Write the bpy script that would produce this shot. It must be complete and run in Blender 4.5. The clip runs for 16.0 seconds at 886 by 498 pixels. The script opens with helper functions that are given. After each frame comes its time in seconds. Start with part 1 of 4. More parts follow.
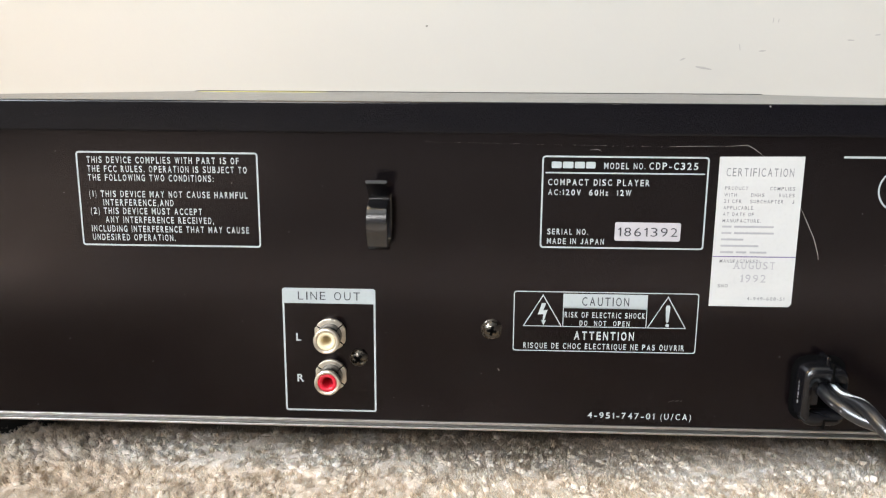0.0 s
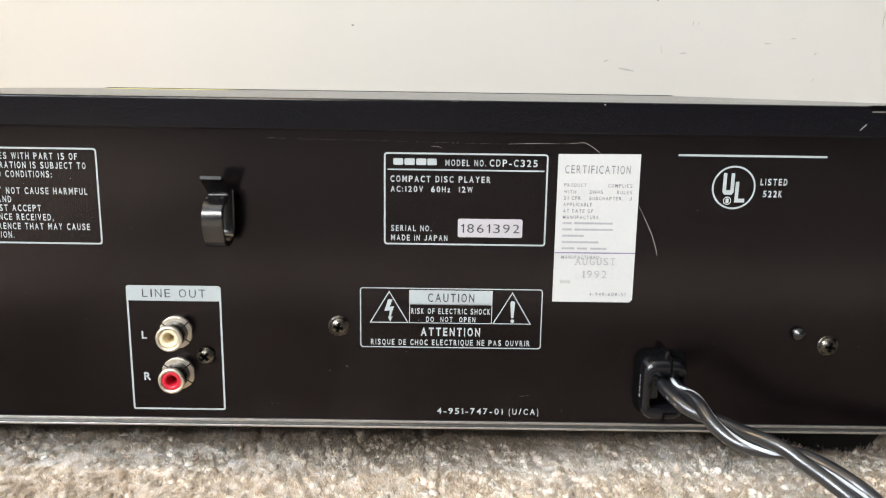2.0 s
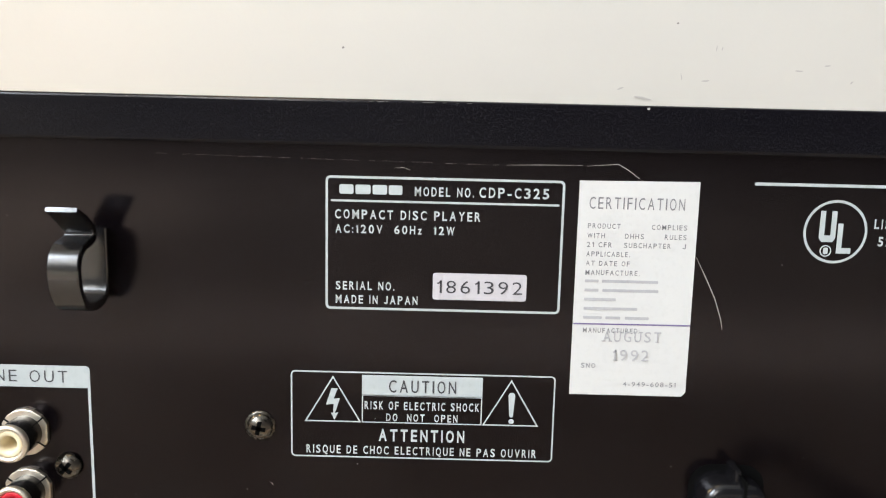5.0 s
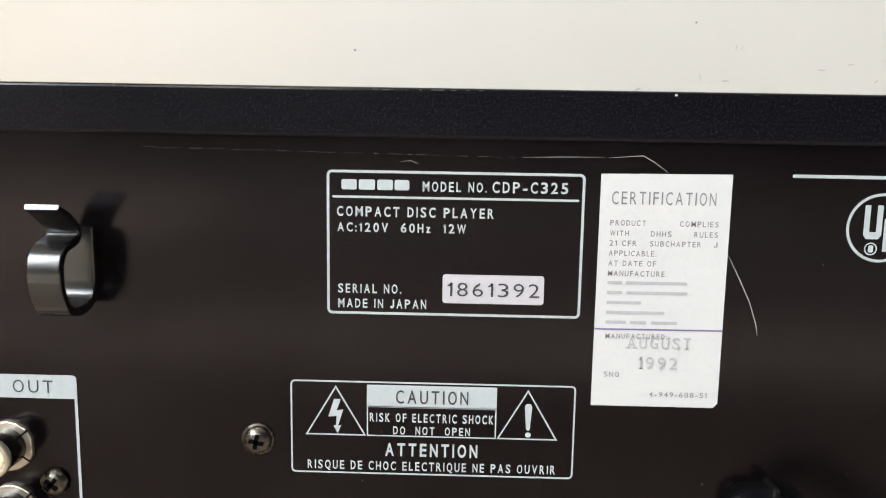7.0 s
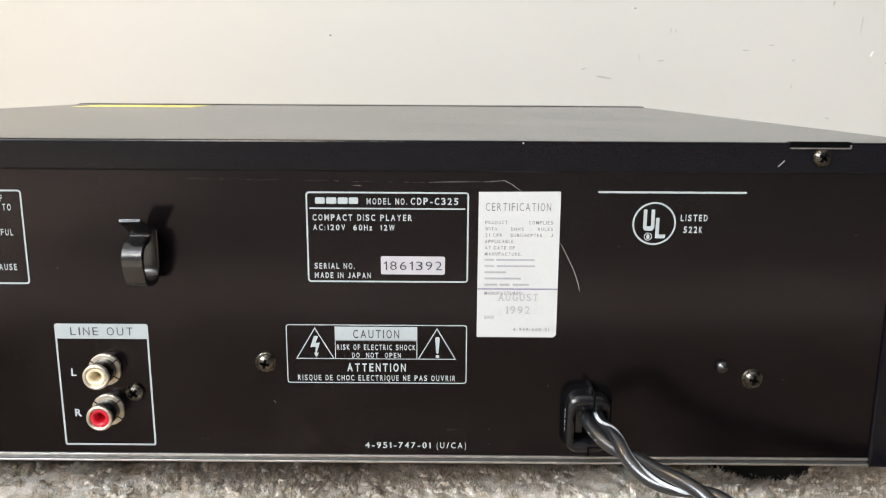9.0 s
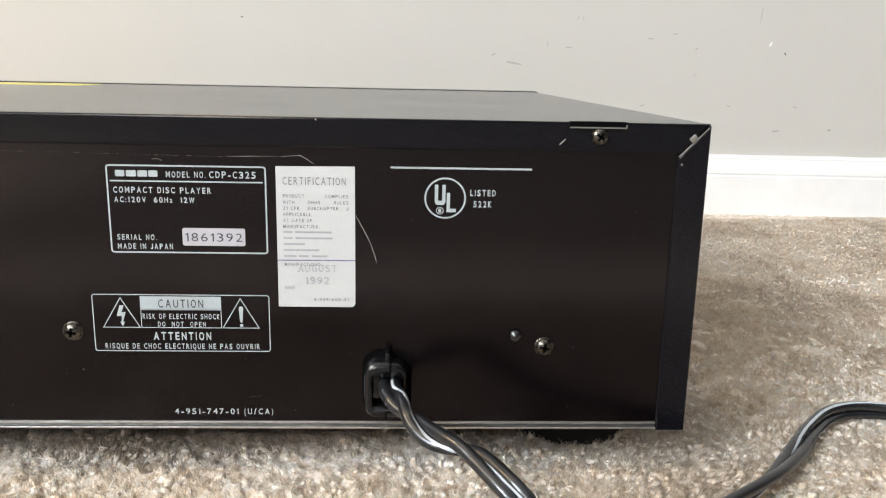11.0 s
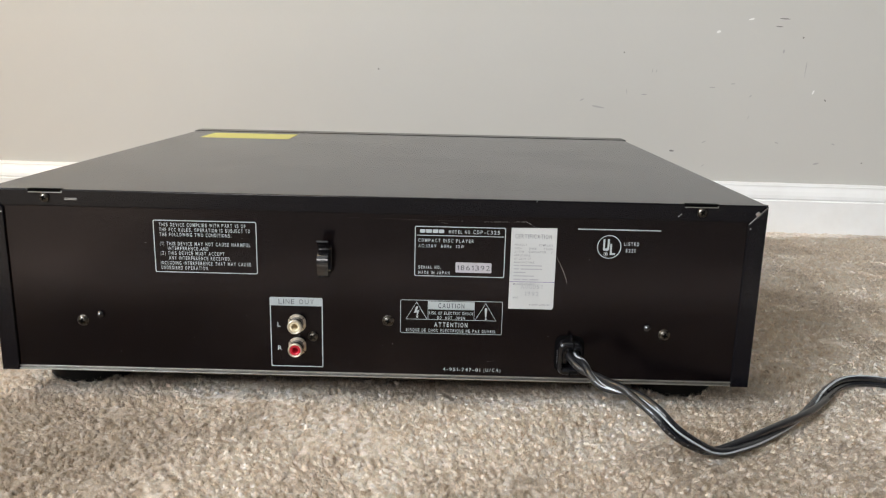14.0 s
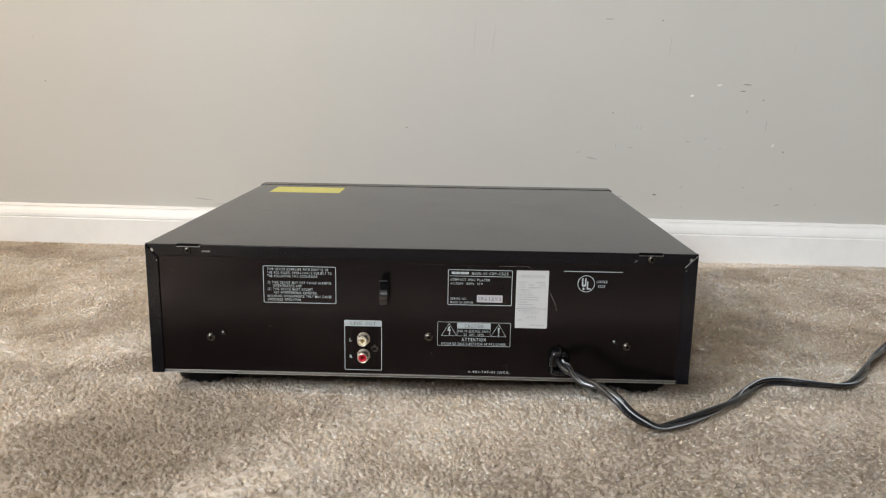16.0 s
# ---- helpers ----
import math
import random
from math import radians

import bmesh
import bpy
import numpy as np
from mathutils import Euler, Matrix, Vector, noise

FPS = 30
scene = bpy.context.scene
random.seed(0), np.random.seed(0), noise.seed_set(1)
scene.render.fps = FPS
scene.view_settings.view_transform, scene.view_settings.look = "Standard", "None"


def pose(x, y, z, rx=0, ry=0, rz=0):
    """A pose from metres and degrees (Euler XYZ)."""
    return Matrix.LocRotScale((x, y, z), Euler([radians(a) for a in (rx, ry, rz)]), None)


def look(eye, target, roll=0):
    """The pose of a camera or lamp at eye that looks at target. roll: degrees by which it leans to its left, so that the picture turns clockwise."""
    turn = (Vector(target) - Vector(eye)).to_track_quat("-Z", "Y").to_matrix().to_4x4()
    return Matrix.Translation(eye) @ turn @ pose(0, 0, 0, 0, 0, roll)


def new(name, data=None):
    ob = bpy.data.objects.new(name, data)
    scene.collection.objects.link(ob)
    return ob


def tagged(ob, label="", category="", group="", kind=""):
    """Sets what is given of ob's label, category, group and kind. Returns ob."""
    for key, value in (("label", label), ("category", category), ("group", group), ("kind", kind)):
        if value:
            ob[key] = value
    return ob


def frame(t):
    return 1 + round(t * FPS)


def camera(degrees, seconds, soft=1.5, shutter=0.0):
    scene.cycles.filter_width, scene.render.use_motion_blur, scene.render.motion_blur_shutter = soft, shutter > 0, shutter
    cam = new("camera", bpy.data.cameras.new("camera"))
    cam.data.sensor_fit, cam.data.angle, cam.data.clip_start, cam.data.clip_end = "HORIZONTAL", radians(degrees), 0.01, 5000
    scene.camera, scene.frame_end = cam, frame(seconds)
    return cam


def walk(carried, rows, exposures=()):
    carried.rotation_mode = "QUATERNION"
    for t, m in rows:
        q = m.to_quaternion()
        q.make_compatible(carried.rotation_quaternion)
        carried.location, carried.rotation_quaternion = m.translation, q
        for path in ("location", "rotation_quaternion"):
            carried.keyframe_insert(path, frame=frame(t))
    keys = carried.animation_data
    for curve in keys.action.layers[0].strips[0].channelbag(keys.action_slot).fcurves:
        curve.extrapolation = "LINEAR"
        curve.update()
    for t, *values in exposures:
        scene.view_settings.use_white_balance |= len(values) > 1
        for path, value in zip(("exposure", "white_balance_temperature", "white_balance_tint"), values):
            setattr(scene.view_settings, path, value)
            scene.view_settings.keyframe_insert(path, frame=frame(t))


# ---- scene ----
cam = camera(58.70, 16.0, soft=1.2)
# seconds, eye x y z, yaw, pitch, roll
PATH = [
    (0.00, 0.0021, -0.2419, 0.1275, 2.47, -11.64, -0.36),
    (0.50, 0.0120, -0.2416, 0.1269, 1.97, -11.48, -0.42),
    (1.00, 0.0204, -0.2416, 0.1281, 1.20, -11.74, -0.56),
    (1.50, 0.0309, -0.2419, 0.1264, 0.58, -11.48, -0.71),
    (2.00, 0.0395, -0.2417, 0.1266, -0.09, -11.55, -0.81),
    (2.50, 0.0473, -0.2419, 0.1258, -0.52, -11.66, -0.89),
    (3.00, 0.0546, -0.2429, 0.1250, -0.76, -11.40, -0.98),
    (3.50, 0.0551, -0.2413, 0.1246, -0.77, -11.34, -1.05),
    (4.00, 0.0507, -0.2217, 0.1273, -0.45, -10.64, -1.17),
    (4.50, 0.0497, -0.1916, 0.1214, -0.22, -9.23, -1.27),
    (5.00, 0.0477, -0.1658, 0.1179, 0.41, -8.85, -1.34),
    (5.20, 0.0452, -0.1574, 0.1192, -0.04, -9.86, -1.32),
    (5.70, 0.0441, -0.1431, 0.1172, 0.26, -9.73, -1.31),
    (6.25, 0.0454, -0.1394, 0.1146, 0.85, -8.96, -1.23),
    (6.80, 0.0477, -0.1475, 0.1144, 1.37, -8.37, -1.07),
    (7.30, 0.0493, -0.1647, 0.1182, 1.49, -8.74, -0.85),
    (7.50, 0.0477, -0.1727, 0.1234, 1.36, -9.75, -0.72),
    (8.00, 0.0509, -0.2026, 0.1296, 1.26, -10.52, -0.40),
    (8.50, 0.0578, -0.2273, 0.1359, 0.72, -11.34, -0.27),
    (9.00, 0.0652, -0.2408, 0.1398, 0.22, -11.84, -0.32),
    (9.50, 0.0796, -0.2459, 0.1385, -0.53, -12.43, -0.55),
    (10.00, 0.0958, -0.2487, 0.1385, -1.28, -12.19, -0.92),
    (10.20, 0.1037, -0.2505, 0.1385, -1.64, -12.64, -1.00),
    (10.70, 0.1149, -0.2519, 0.1381, -2.11, -12.73, -1.15),
    (11.25, 0.1199, -0.2548, 0.1385, -2.25, -12.82, -1.15),
    (11.80, 0.1154, -0.2658, 0.1417, -2.06, -12.93, -1.08),
    (12.30, 0.1015, -0.2889, 0.1491, -1.62, -13.07, -1.03),
    (12.50, 0.0904, -0.3043, 0.1522, -1.37, -13.22, -1.05),
    (13.00, 0.0679, -0.3432, 0.1666, -0.67, -13.37, -1.02),
    (13.50, 0.0515, -0.3857, 0.1821, 0.03, -13.39, -1.08),
    (14.00, 0.0403, -0.4260, 0.1951, 0.62, -13.31, -1.26),
    (14.50, 0.0363, -0.4676, 0.2122, 1.29, -13.07, -1.38),
    (15.00, 0.0354, -0.5107, 0.2249, 1.61, -12.72, -1.25),
    (15.50, 0.0316, -0.5537, 0.2367, 1.54, -12.28, -0.99),
    (16.00, 0.0299, -0.5978, 0.2482, 1.34, -11.81, -0.90),
]
EXPOSURES = [(0.0, 1.48), (5.0, 1.50), (9.0, 1.48), (10.0, 1.40), (12.5, 1.16), (14.0, 0.90), (16.0, 0.74)]
walk(cam, [(t, pose(x, y, z, 90 + pitch, roll, yaw)) for t, x, y, z, yaw, pitch, roll in PATH], EXPOSURES)

# ---- world and light ----
world = bpy.data.worlds.new("world")
scene.world = world
world.use_nodes = True
wn = world.node_tree
sky = wn.nodes.new("ShaderNodeTexSky")
sky.sky_type = "NISHITA"
sky.sun_disc = False
sky.sun_elevation, sky.sun_rotation = radians(57), radians(237)
wn.links.new(sky.outputs[0], wn.nodes["Background"].inputs[0])
wn.nodes["Background"].inputs[1].default_value = 0.1

# the room: x and y run along the player; the far wall is turned slightly against it
WALL_TURN = -2.4
ROOM = (-1.25, 3.1, -2.6, 2.6)  # left wall, right wall, rear wall, ceiling height
LEFT_WINDOW = (-1.75, -0.85, 0.75, 1.90)  # in the left wall: y from, y to, z from, z to
REAR_WINDOW = (-1.10, -0.50, 1.00, 1.75)  # in the rear wall: x from, x to, z from, z to

sun_way = Vector((0.55, 0.35, -1.0)).normalized()
sun = new("sun", bpy.data.lights.new("sun", "SUN"))
sun.data.energy, sun.data.angle, sun.data.color = 5.0, radians(0.5), (1.0, 0.95, 0.87)
sun.matrix_world = look((-2.0, -2.0, 3.0), Vector((-2.0, -2.0, 3.0)) + sun_way)


def area_light(name, m, sx, sy, watts, colour):
    data = bpy.data.lights.new(name, "AREA")
    data.shape, data.size, data.size_y, data.energy, data.color = "RECTANGLE", sx, sy, watts, colour
    ob = new(name, data)
    ob.matrix_world = m
    return ob


area_light("left_window_daylight", look((ROOM[0] - 0.03, -1.30, 1.325), (0, -1.30, 1.325)), 0.88, 1.13, 46, (0.86, 0.945, 1.03))
area_light("rear_window_daylight", look((-0.80, ROOM[2] - 0.03, 1.375), (-0.80, 0, 1.375)), 0.58, 0.73, 13, (1.0, 0.97, 0.92))
# added warm fill without a known source, tints the far wall's left side
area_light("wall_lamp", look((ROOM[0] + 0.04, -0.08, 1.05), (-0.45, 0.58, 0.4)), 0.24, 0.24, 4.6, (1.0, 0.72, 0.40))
# added overhead fill, no such fixture known, warms the shaded carpet
area_light("ceiling_lamp", look((-0.5, -0.2, ROOM[3] - 0.04), (-0.5, -0.2, 0)), 0.4, 0.4, 2.0, (1.0, 0.70, 0.35))


# ---- materials ----
def material(name, colour, rough=0.5, metal=0.0, spec=0.5):
    m = bpy.data.materials.new(name)
    m.use_nodes = True
    b = m.node_tree.nodes["Principled BSDF"]
    b.inputs["Base Color"].default_value = (*colour, 1)
    b.inputs["Roughness"].default_value = rough
    b.inputs["Metallic"].default_value = metal
    b.inputs["Specular IOR Level"].default_value = spec
    return m


def node(m, kind, **values):
    n = m.node_tree.nodes.new(kind)
    for key, value in values.items():
        n.inputs[key.replace("_", " ")].default_value = value
    return n


def coords(m):
    return m.node_tree.nodes.new("ShaderNodeTexCoord").outputs["Object"]


def noise_tex(m, scale, detail=4.0, rough=0.55):
    n = node(m, "ShaderNodeTexNoise", Scale=scale, Detail=detail, Roughness=rough)
    m.node_tree.links.new(coords(m), n.inputs["Vector"])
    return n.outputs[0]


def ramp(m, value, stops):
    r = m.node_tree.nodes.new("ShaderNodeValToRGB")
    m.node_tree.links.new(value, r.inputs[0])
    els = r.color_ramp.elements
    while len(els) < len(stops):
        els.new(0.5)
    for e, (at, c) in zip(els, stops):
        e.position = at
        e.color = (*c, 1) if isinstance(c, tuple) else (c, c, c, 1)
    return r.outputs[0]


def mix(m, factor, a, b, blend="MIX"):
    n = m.node_tree.nodes.new("ShaderNodeMix")
    n.data_type, n.blend_type = "RGBA", blend
    for socket, value in ((n.inputs[0], factor), (n.inputs[6], a), (n.inputs[7], b)):
        if isinstance(value, bpy.types.NodeSocket):
            m.node_tree.links.new(value, socket)
        else:
            socket.default_value = (*value, 1) if isinstance(value, tuple) else value
    return n.outputs[2]


def feed(m, value, name):
    m.node_tree.links.new(value, m.node_tree.nodes["Principled BSDF"].inputs[name])


def bump(m, height, strength, distance):
    b = node(m, "ShaderNodeBump", Strength=strength, Distance=distance)
    m.node_tree.links.new(height, b.inputs["Height"])
    feed(m, b.outputs[0], "Normal")


def painted_metal(name, colour, rough, spread, grain, strength, spec=0.5):
    """Black satin paint: fine orange peel, faint dust and uneven gloss."""
    m = material(name, colour, rough, 0, spec)
    fine = noise_tex(m, grain, 3)
    patch = noise_tex(m, 14.0, 4)
    dust = ramp(m, noise_tex(m, 55.0, 6, 0.7), [(0.45, 0.0), (0.8, 0.35)])
    feed(m, mix(m, dust, colour, tuple(min(1, c * 1.6 + 0.004) for c in colour)), "Base Color")
    feed(m, ramp(m, patch, [(0.3, rough - spread), (0.7, rough + spread)]), "Roughness")
    bump(m, fine, strength, 0.0002)
    return m


PANEL = painted_metal("panel_black", (0.0016, 0.0010, 0.0014), 0.17, 0.02, 2600.0, 0.04, 0.32)
PANEL.node_tree.nodes["Principled BSDF"].inputs["Specular Tint"].default_value = (1.0, 0.91, 0.97, 1)
COVER = painted_metal("cover_black", (0.0040, 0.0038, 0.0055), 0.20, 0.02, 2300.0, 0.06, 0.25)
feed(COVER, mix(COVER, ramp(COVER, noise_tex(COVER, 2400.0, 2, 0.5), [(0.50, 0.0), (0.66, 1.0)]), (0.0028, 0.0026, 0.0040), (0.0070, 0.0066, 0.0095)), "Base Color")
# sheen that turns the cover greyer at a flat angle
COVER.node_tree.nodes["Principled BSDF"].inputs["Sheen Weight"].default_value = 0.10
COVER.node_tree.nodes["Principled BSDF"].inputs["Sheen Roughness"].default_value = 0.35
PLASTIC = painted_metal("black_plastic", (0.004, 0.004, 0.005), 0.24, 0.04, 1500.0, 0.08, 0.5)
CLIP = painted_metal("clip_black", (0.004, 0.004, 0.005), 0.22, 0.02, 900.0, 0.03, 1.0)
# near-black for solids that stand in for shade in holes and gaps
DARK = material("recess_shade", (0.002, 0.002, 0.002), 0.9, 0, 0.05)
RUBBER = material("foot_black", (0.004, 0.004, 0.004), 0.6, 0, 0.25)


def ink_material(name, colour, wear):
    m = material(name, colour, 0.55)
    spots = ramp(m, noise_tex(m, 900.0, 4, 0.6), [(0.25, 1 - wear), (0.5, 1.0)])
    feed(m, mix(m, 1.0, colour, spots, "MULTIPLY"), "Base Color")
    return m


INK = ink_material("pale_ink", (0.385, 0.42, 0.425), 0.08)
BLACK_INK = ink_material("dark_ink", (0.03, 0.03, 0.035), 0.1)
GREY_INK = ink_material("grey_ink", (0.21, 0.21, 0.22), 0.1)
STAMP_INK = ink_material("stamp_ink", (0.39, 0.39, 0.40), 0.25)
BAR_INK = ink_material("pale_grey_ink", (0.37, 0.37, 0.38), 0.1)
PURPLE_INK = ink_material("purple_ink", (0.16, 0.12, 0.26), 0.1)
PAPER = ink_material("white_paper", (0.53, 0.528, 0.515), 0.04)
SILVER_LABEL = ink_material("pale_label", (0.45, 0.43, 0.45), 0.06)
YELLOW = ink_material("yellow_paper", (0.62, 0.58, 0.16), 0.06)
SCRATCH = material("scratched_metal", (0.55, 0.53, 0.50), 0.4, 0.6)


def brushed(name, colour, rough, metal=1.0):
    m = material(name, colour, rough, metal)
    n = noise_tex(m, 700.0, 5, 0.65)
    feed(m, ramp(m, n, [(0.3, rough - 0.08), (0.7, rough + 0.12)]), "Roughness")
    feed(m, mix(m, ramp(m, noise_tex(m, 350.0, 4), [(0.35, 0.0), (0.75, 0.5)]), colour, tuple(c * 0.55 for c in colour)), "Base Color")
    return m


STEEL = brushed("bare_steel", (0.50, 0.495, 0.48), 0.40)
NICKEL = brushed("nickel", (0.78, 0.72, 0.62), 0.40)
BLACK_STEEL = brushed("black_screw", (0.13, 0.12, 0.105), 0.26)
GREY_STEEL = brushed("grey_steel", (0.20, 0.195, 0.185), 0.45)
IVORY = material("ivory_plastic", (0.72, 0.62, 0.42), 0.4)
RED = material("red_plastic", (0.55, 0.012, 0.03), 0.35)
CABLE = painted_metal("cord_black", (0.009, 0.0095, 0.0115), 0.27, 0.05, 600.0, 0.06, 0.85)
STRIPE = material("cord_stripe", (0.44, 0.47, 0.50), 0.3)

WALL = material("wall_paint", (0.575, 0.56, 0.535), 0.6, 0, 0.3)
feed(WALL, mix(WALL, ramp(WALL, noise_tex(WALL, 2.3, 5, 0.6), [(0.3, 0.0), (0.75, 1.0)]), (0.555, 0.541, 0.506), (0.525, 0.511, 0.477)), "Base Color")
bump(WALL, noise_tex(WALL, 260.0, 3), 0.12, 0.0006)
TRIM = material("white_gloss_paint", (0.80, 0.80, 0.79), 0.35)
feed(TRIM, mix(TRIM, ramp(TRIM, noise_tex(TRIM, 30.0, 5, 0.65), [(0.45, 0.0), (0.8, 0.5)]), (0.86, 0.86, 0.85), (0.76, 0.75, 0.73)), "Base Color")
bump(TRIM, noise_tex(TRIM, 90.0, 3), 0.15, 0.0008)
# unseen rear and right walls, made dark to dim the player's reflections
UNSEEN_DARK = material("unseen_wall_dark", (0.13, 0.115, 0.12), 0.7, 0, 0.3)
feed(UNSEEN_DARK, mix(UNSEEN_DARK, noise_tex(UNSEEN_DARK, 3.0, 5, 0.6), (0.060, 0.053, 0.056), (0.080, 0.070, 0.073)), "Base Color")
# unseen ceiling, kept mid grey so that it bounces less light
CEILING = material("ceiling_paint", (0.50, 0.49, 0.47), 0.9)
MARK = material("wall_scuff", (0.20, 0.19, 0.18), 0.7)
SCUFF = material("faint_scuff", (0.385, 0.375, 0.36), 0.6)
CHIP = material("wall_chip", (0.80, 0.79, 0.76), 0.8)

CARPET = material("carpet_yarn", (0.5, 0.43, 0.34), 0.95, 0, 0.1)
yarn = ramp(CARPET, noise_tex(CARPET, 420.0, 2, 0.5), [(0.28, (0.604, 0.518, 0.445)), (0.42, (0.724, 0.638, 0.566)), (0.6, (0.790, 0.706, 0.640)), (0.72, (0.850, 0.775, 0.712))])
stain = ramp(CARPET, noise_tex(CARPET, 7.0, 5, 0.6), [(0.45, 0.0), (0.75, 0.30)])
fuzz = ramp(CARPET, noise_tex(CARPET, 750.0, 4, 0.7), [(0.3, 0.84), (0.7, 1.10)])
clump = ramp(CARPET, noise_tex(CARPET, 240.0, 3, 0.6), [(0.37, (0.72, 0.675, 0.60)), (0.48, (0.98, 0.975, 0.96)), (0.66, (1.12, 1.12, 1.12))])


def shade_at(x, y, reach, strength):
    """A soft-edged patch of painted shade with an uneven outline round a place on the carpet."""
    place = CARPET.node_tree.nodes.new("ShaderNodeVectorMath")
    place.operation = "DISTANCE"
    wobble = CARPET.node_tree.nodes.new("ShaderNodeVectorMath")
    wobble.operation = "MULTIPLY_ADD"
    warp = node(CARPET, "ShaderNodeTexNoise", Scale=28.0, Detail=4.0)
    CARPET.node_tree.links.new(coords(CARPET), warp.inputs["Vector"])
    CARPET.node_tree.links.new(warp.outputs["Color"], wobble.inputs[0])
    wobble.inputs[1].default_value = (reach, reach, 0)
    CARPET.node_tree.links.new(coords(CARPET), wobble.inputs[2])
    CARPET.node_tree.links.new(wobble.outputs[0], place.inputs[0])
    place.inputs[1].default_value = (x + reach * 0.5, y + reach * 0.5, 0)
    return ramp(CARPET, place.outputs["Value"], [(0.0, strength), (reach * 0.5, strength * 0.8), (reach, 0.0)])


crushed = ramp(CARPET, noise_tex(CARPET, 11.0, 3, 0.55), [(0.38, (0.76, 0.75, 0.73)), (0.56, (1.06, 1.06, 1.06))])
soiled_shaded = mix(CARPET, 1.0, mix(CARPET, stain, yarn, (0.40, 0.33, 0.24)), crushed, "MULTIPLY")
# shade of flattened pile at left, dimmer light at right, painted as darkening
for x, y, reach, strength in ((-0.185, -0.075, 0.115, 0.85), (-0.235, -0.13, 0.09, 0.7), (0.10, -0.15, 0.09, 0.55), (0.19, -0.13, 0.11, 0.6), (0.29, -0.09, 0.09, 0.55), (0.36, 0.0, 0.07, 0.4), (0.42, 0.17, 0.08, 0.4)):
    soiled_shaded = mix(CARPET, shade_at(x, y, reach, strength), soiled_shaded, (0.37, 0.315, 0.26))
single = ramp(CARPET, CARPET.node_tree.nodes.new("ShaderNodeNewGeometry").outputs["Random Per Island"], [(0.0, (0.88, 0.865, 0.84)), (0.4, (0.99, 0.99, 0.985)), (1.0, (1.08, 1.08, 1.08))])
soiled_shaded = mix(CARPET, 1.0, soiled_shaded, single, "MULTIPLY")
feed(CARPET, mix(CARPET, 1.0, mix(CARPET, 1.0, soiled_shaded, clump, "MULTIPLY"), fuzz, "MULTIPLY"), "Base Color")
bump(CARPET, noise_tex(CARPET, 1100.0, 4, 0.7), 0.5, 0.0006)
# light spreads inside the fluffy yarn
yarn_bsdf = CARPET.node_tree.nodes["Principled BSDF"]
yarn_bsdf.inputs["Subsurface Weight"].default_value = 0.5
yarn_bsdf.inputs["Subsurface Radius"].default_value = (1.0, 0.85, 0.7)
yarn_bsdf.inputs["Subsurface Scale"].default_value = 0.0018
YARN_END = CARPET.copy()
YARN_END.name = "carpet_yarn_ends"
YARN_END.node_tree.nodes["Principled BSDF"].inputs["Subsurface Weight"].default_value = 0.0
dyed = YARN_END.node_tree.nodes["Principled BSDF"].inputs["Base Color"].links[0].from_socket
dyed = mix(YARN_END, 1.0, mix(YARN_END, 1.0, dyed, (1.40, 1.37, 1.31), "MULTIPLY"), (0.92, 0.86, 0.80), "DARKEN")
feed(YARN_END, dyed, "Base Color")
# light passes through the thin yarn ends
glow_through = YARN_END.node_tree.nodes.new("ShaderNodeBsdfTranslucent")
both = YARN_END.node_tree.nodes.new("ShaderNodeMixShader")
both.inputs[0].default_value = 0.40
YARN_END.node_tree.links.new(dyed, glow_through.inputs["Color"])
YARN_END.node_tree.links.new(YARN_END.node_tree.nodes["Principled BSDF"].outputs[0], both.inputs[1])
YARN_END.node_tree.links.new(glow_through.outputs[0], both.inputs[2])
YARN_END.node_tree.links.new(both.outputs[0], [n for n in YARN_END.node_tree.nodes if n.type == "OUTPUT_MATERIAL"][0].inputs["Surface"])
FIBRE = material("loose_fibre", (0.74, 0.66, 0.555), 0.9, 0, 0.1)
feed(FIBRE, ramp(FIBRE, FIBRE.node_tree.nodes.new("ShaderNodeNewGeometry").outputs["Random Per Island"], [(0.0, (0.56, 0.49, 0.41)), (1.0, (0.80, 0.74, 0.66))]), "Base Color")
CARPET_BASE = material("carpet_backing", (0.20, 0.165, 0.12), 1.0, 0, 0.0)
feed(CARPET_BASE, ramp(CARPET_BASE, noise_tex(CARPET_BASE, 420.0, 6, 0.75), [(0.3, (0.34, 0.29, 0.235)), (0.7, (0.60, 0.53, 0.45))]), "Base Color")
bump(CARPET_BASE, noise_tex(CARPET_BASE, 300.0, 5, 0.7), 1.0, 0.006)


# ---- mesh helpers ----
def thing(name, at=(0, 0, 0), label="", category="", group=""):
    ob = new(name)
    ob.location = at
    ob.empty_display_size = 0.02
    return tagged(ob, label, category, group)


def part(name, bm, mat, parent=None, label="", smooth=False, at=None):
    """One bmesh as one mesh object under a thing or a part; its coordinates are the world's, or the part's own if at is given."""
    me = bpy.data.meshes.new(name)
    bm.normal_update()
    bm.to_mesh(me)
    bm.free()
    me.materials.append(mat)
    for poly in me.polygons:
        poly.use_smooth = smooth
    ob = new(name, me)
    if parent:
        ob.parent = parent
        bpy.context.view_layer.update()
        ob.matrix_parent_inverse = parent.matrix_world.inverted()
    if at is not None:
        ob.location = at
    return tagged(ob, label)


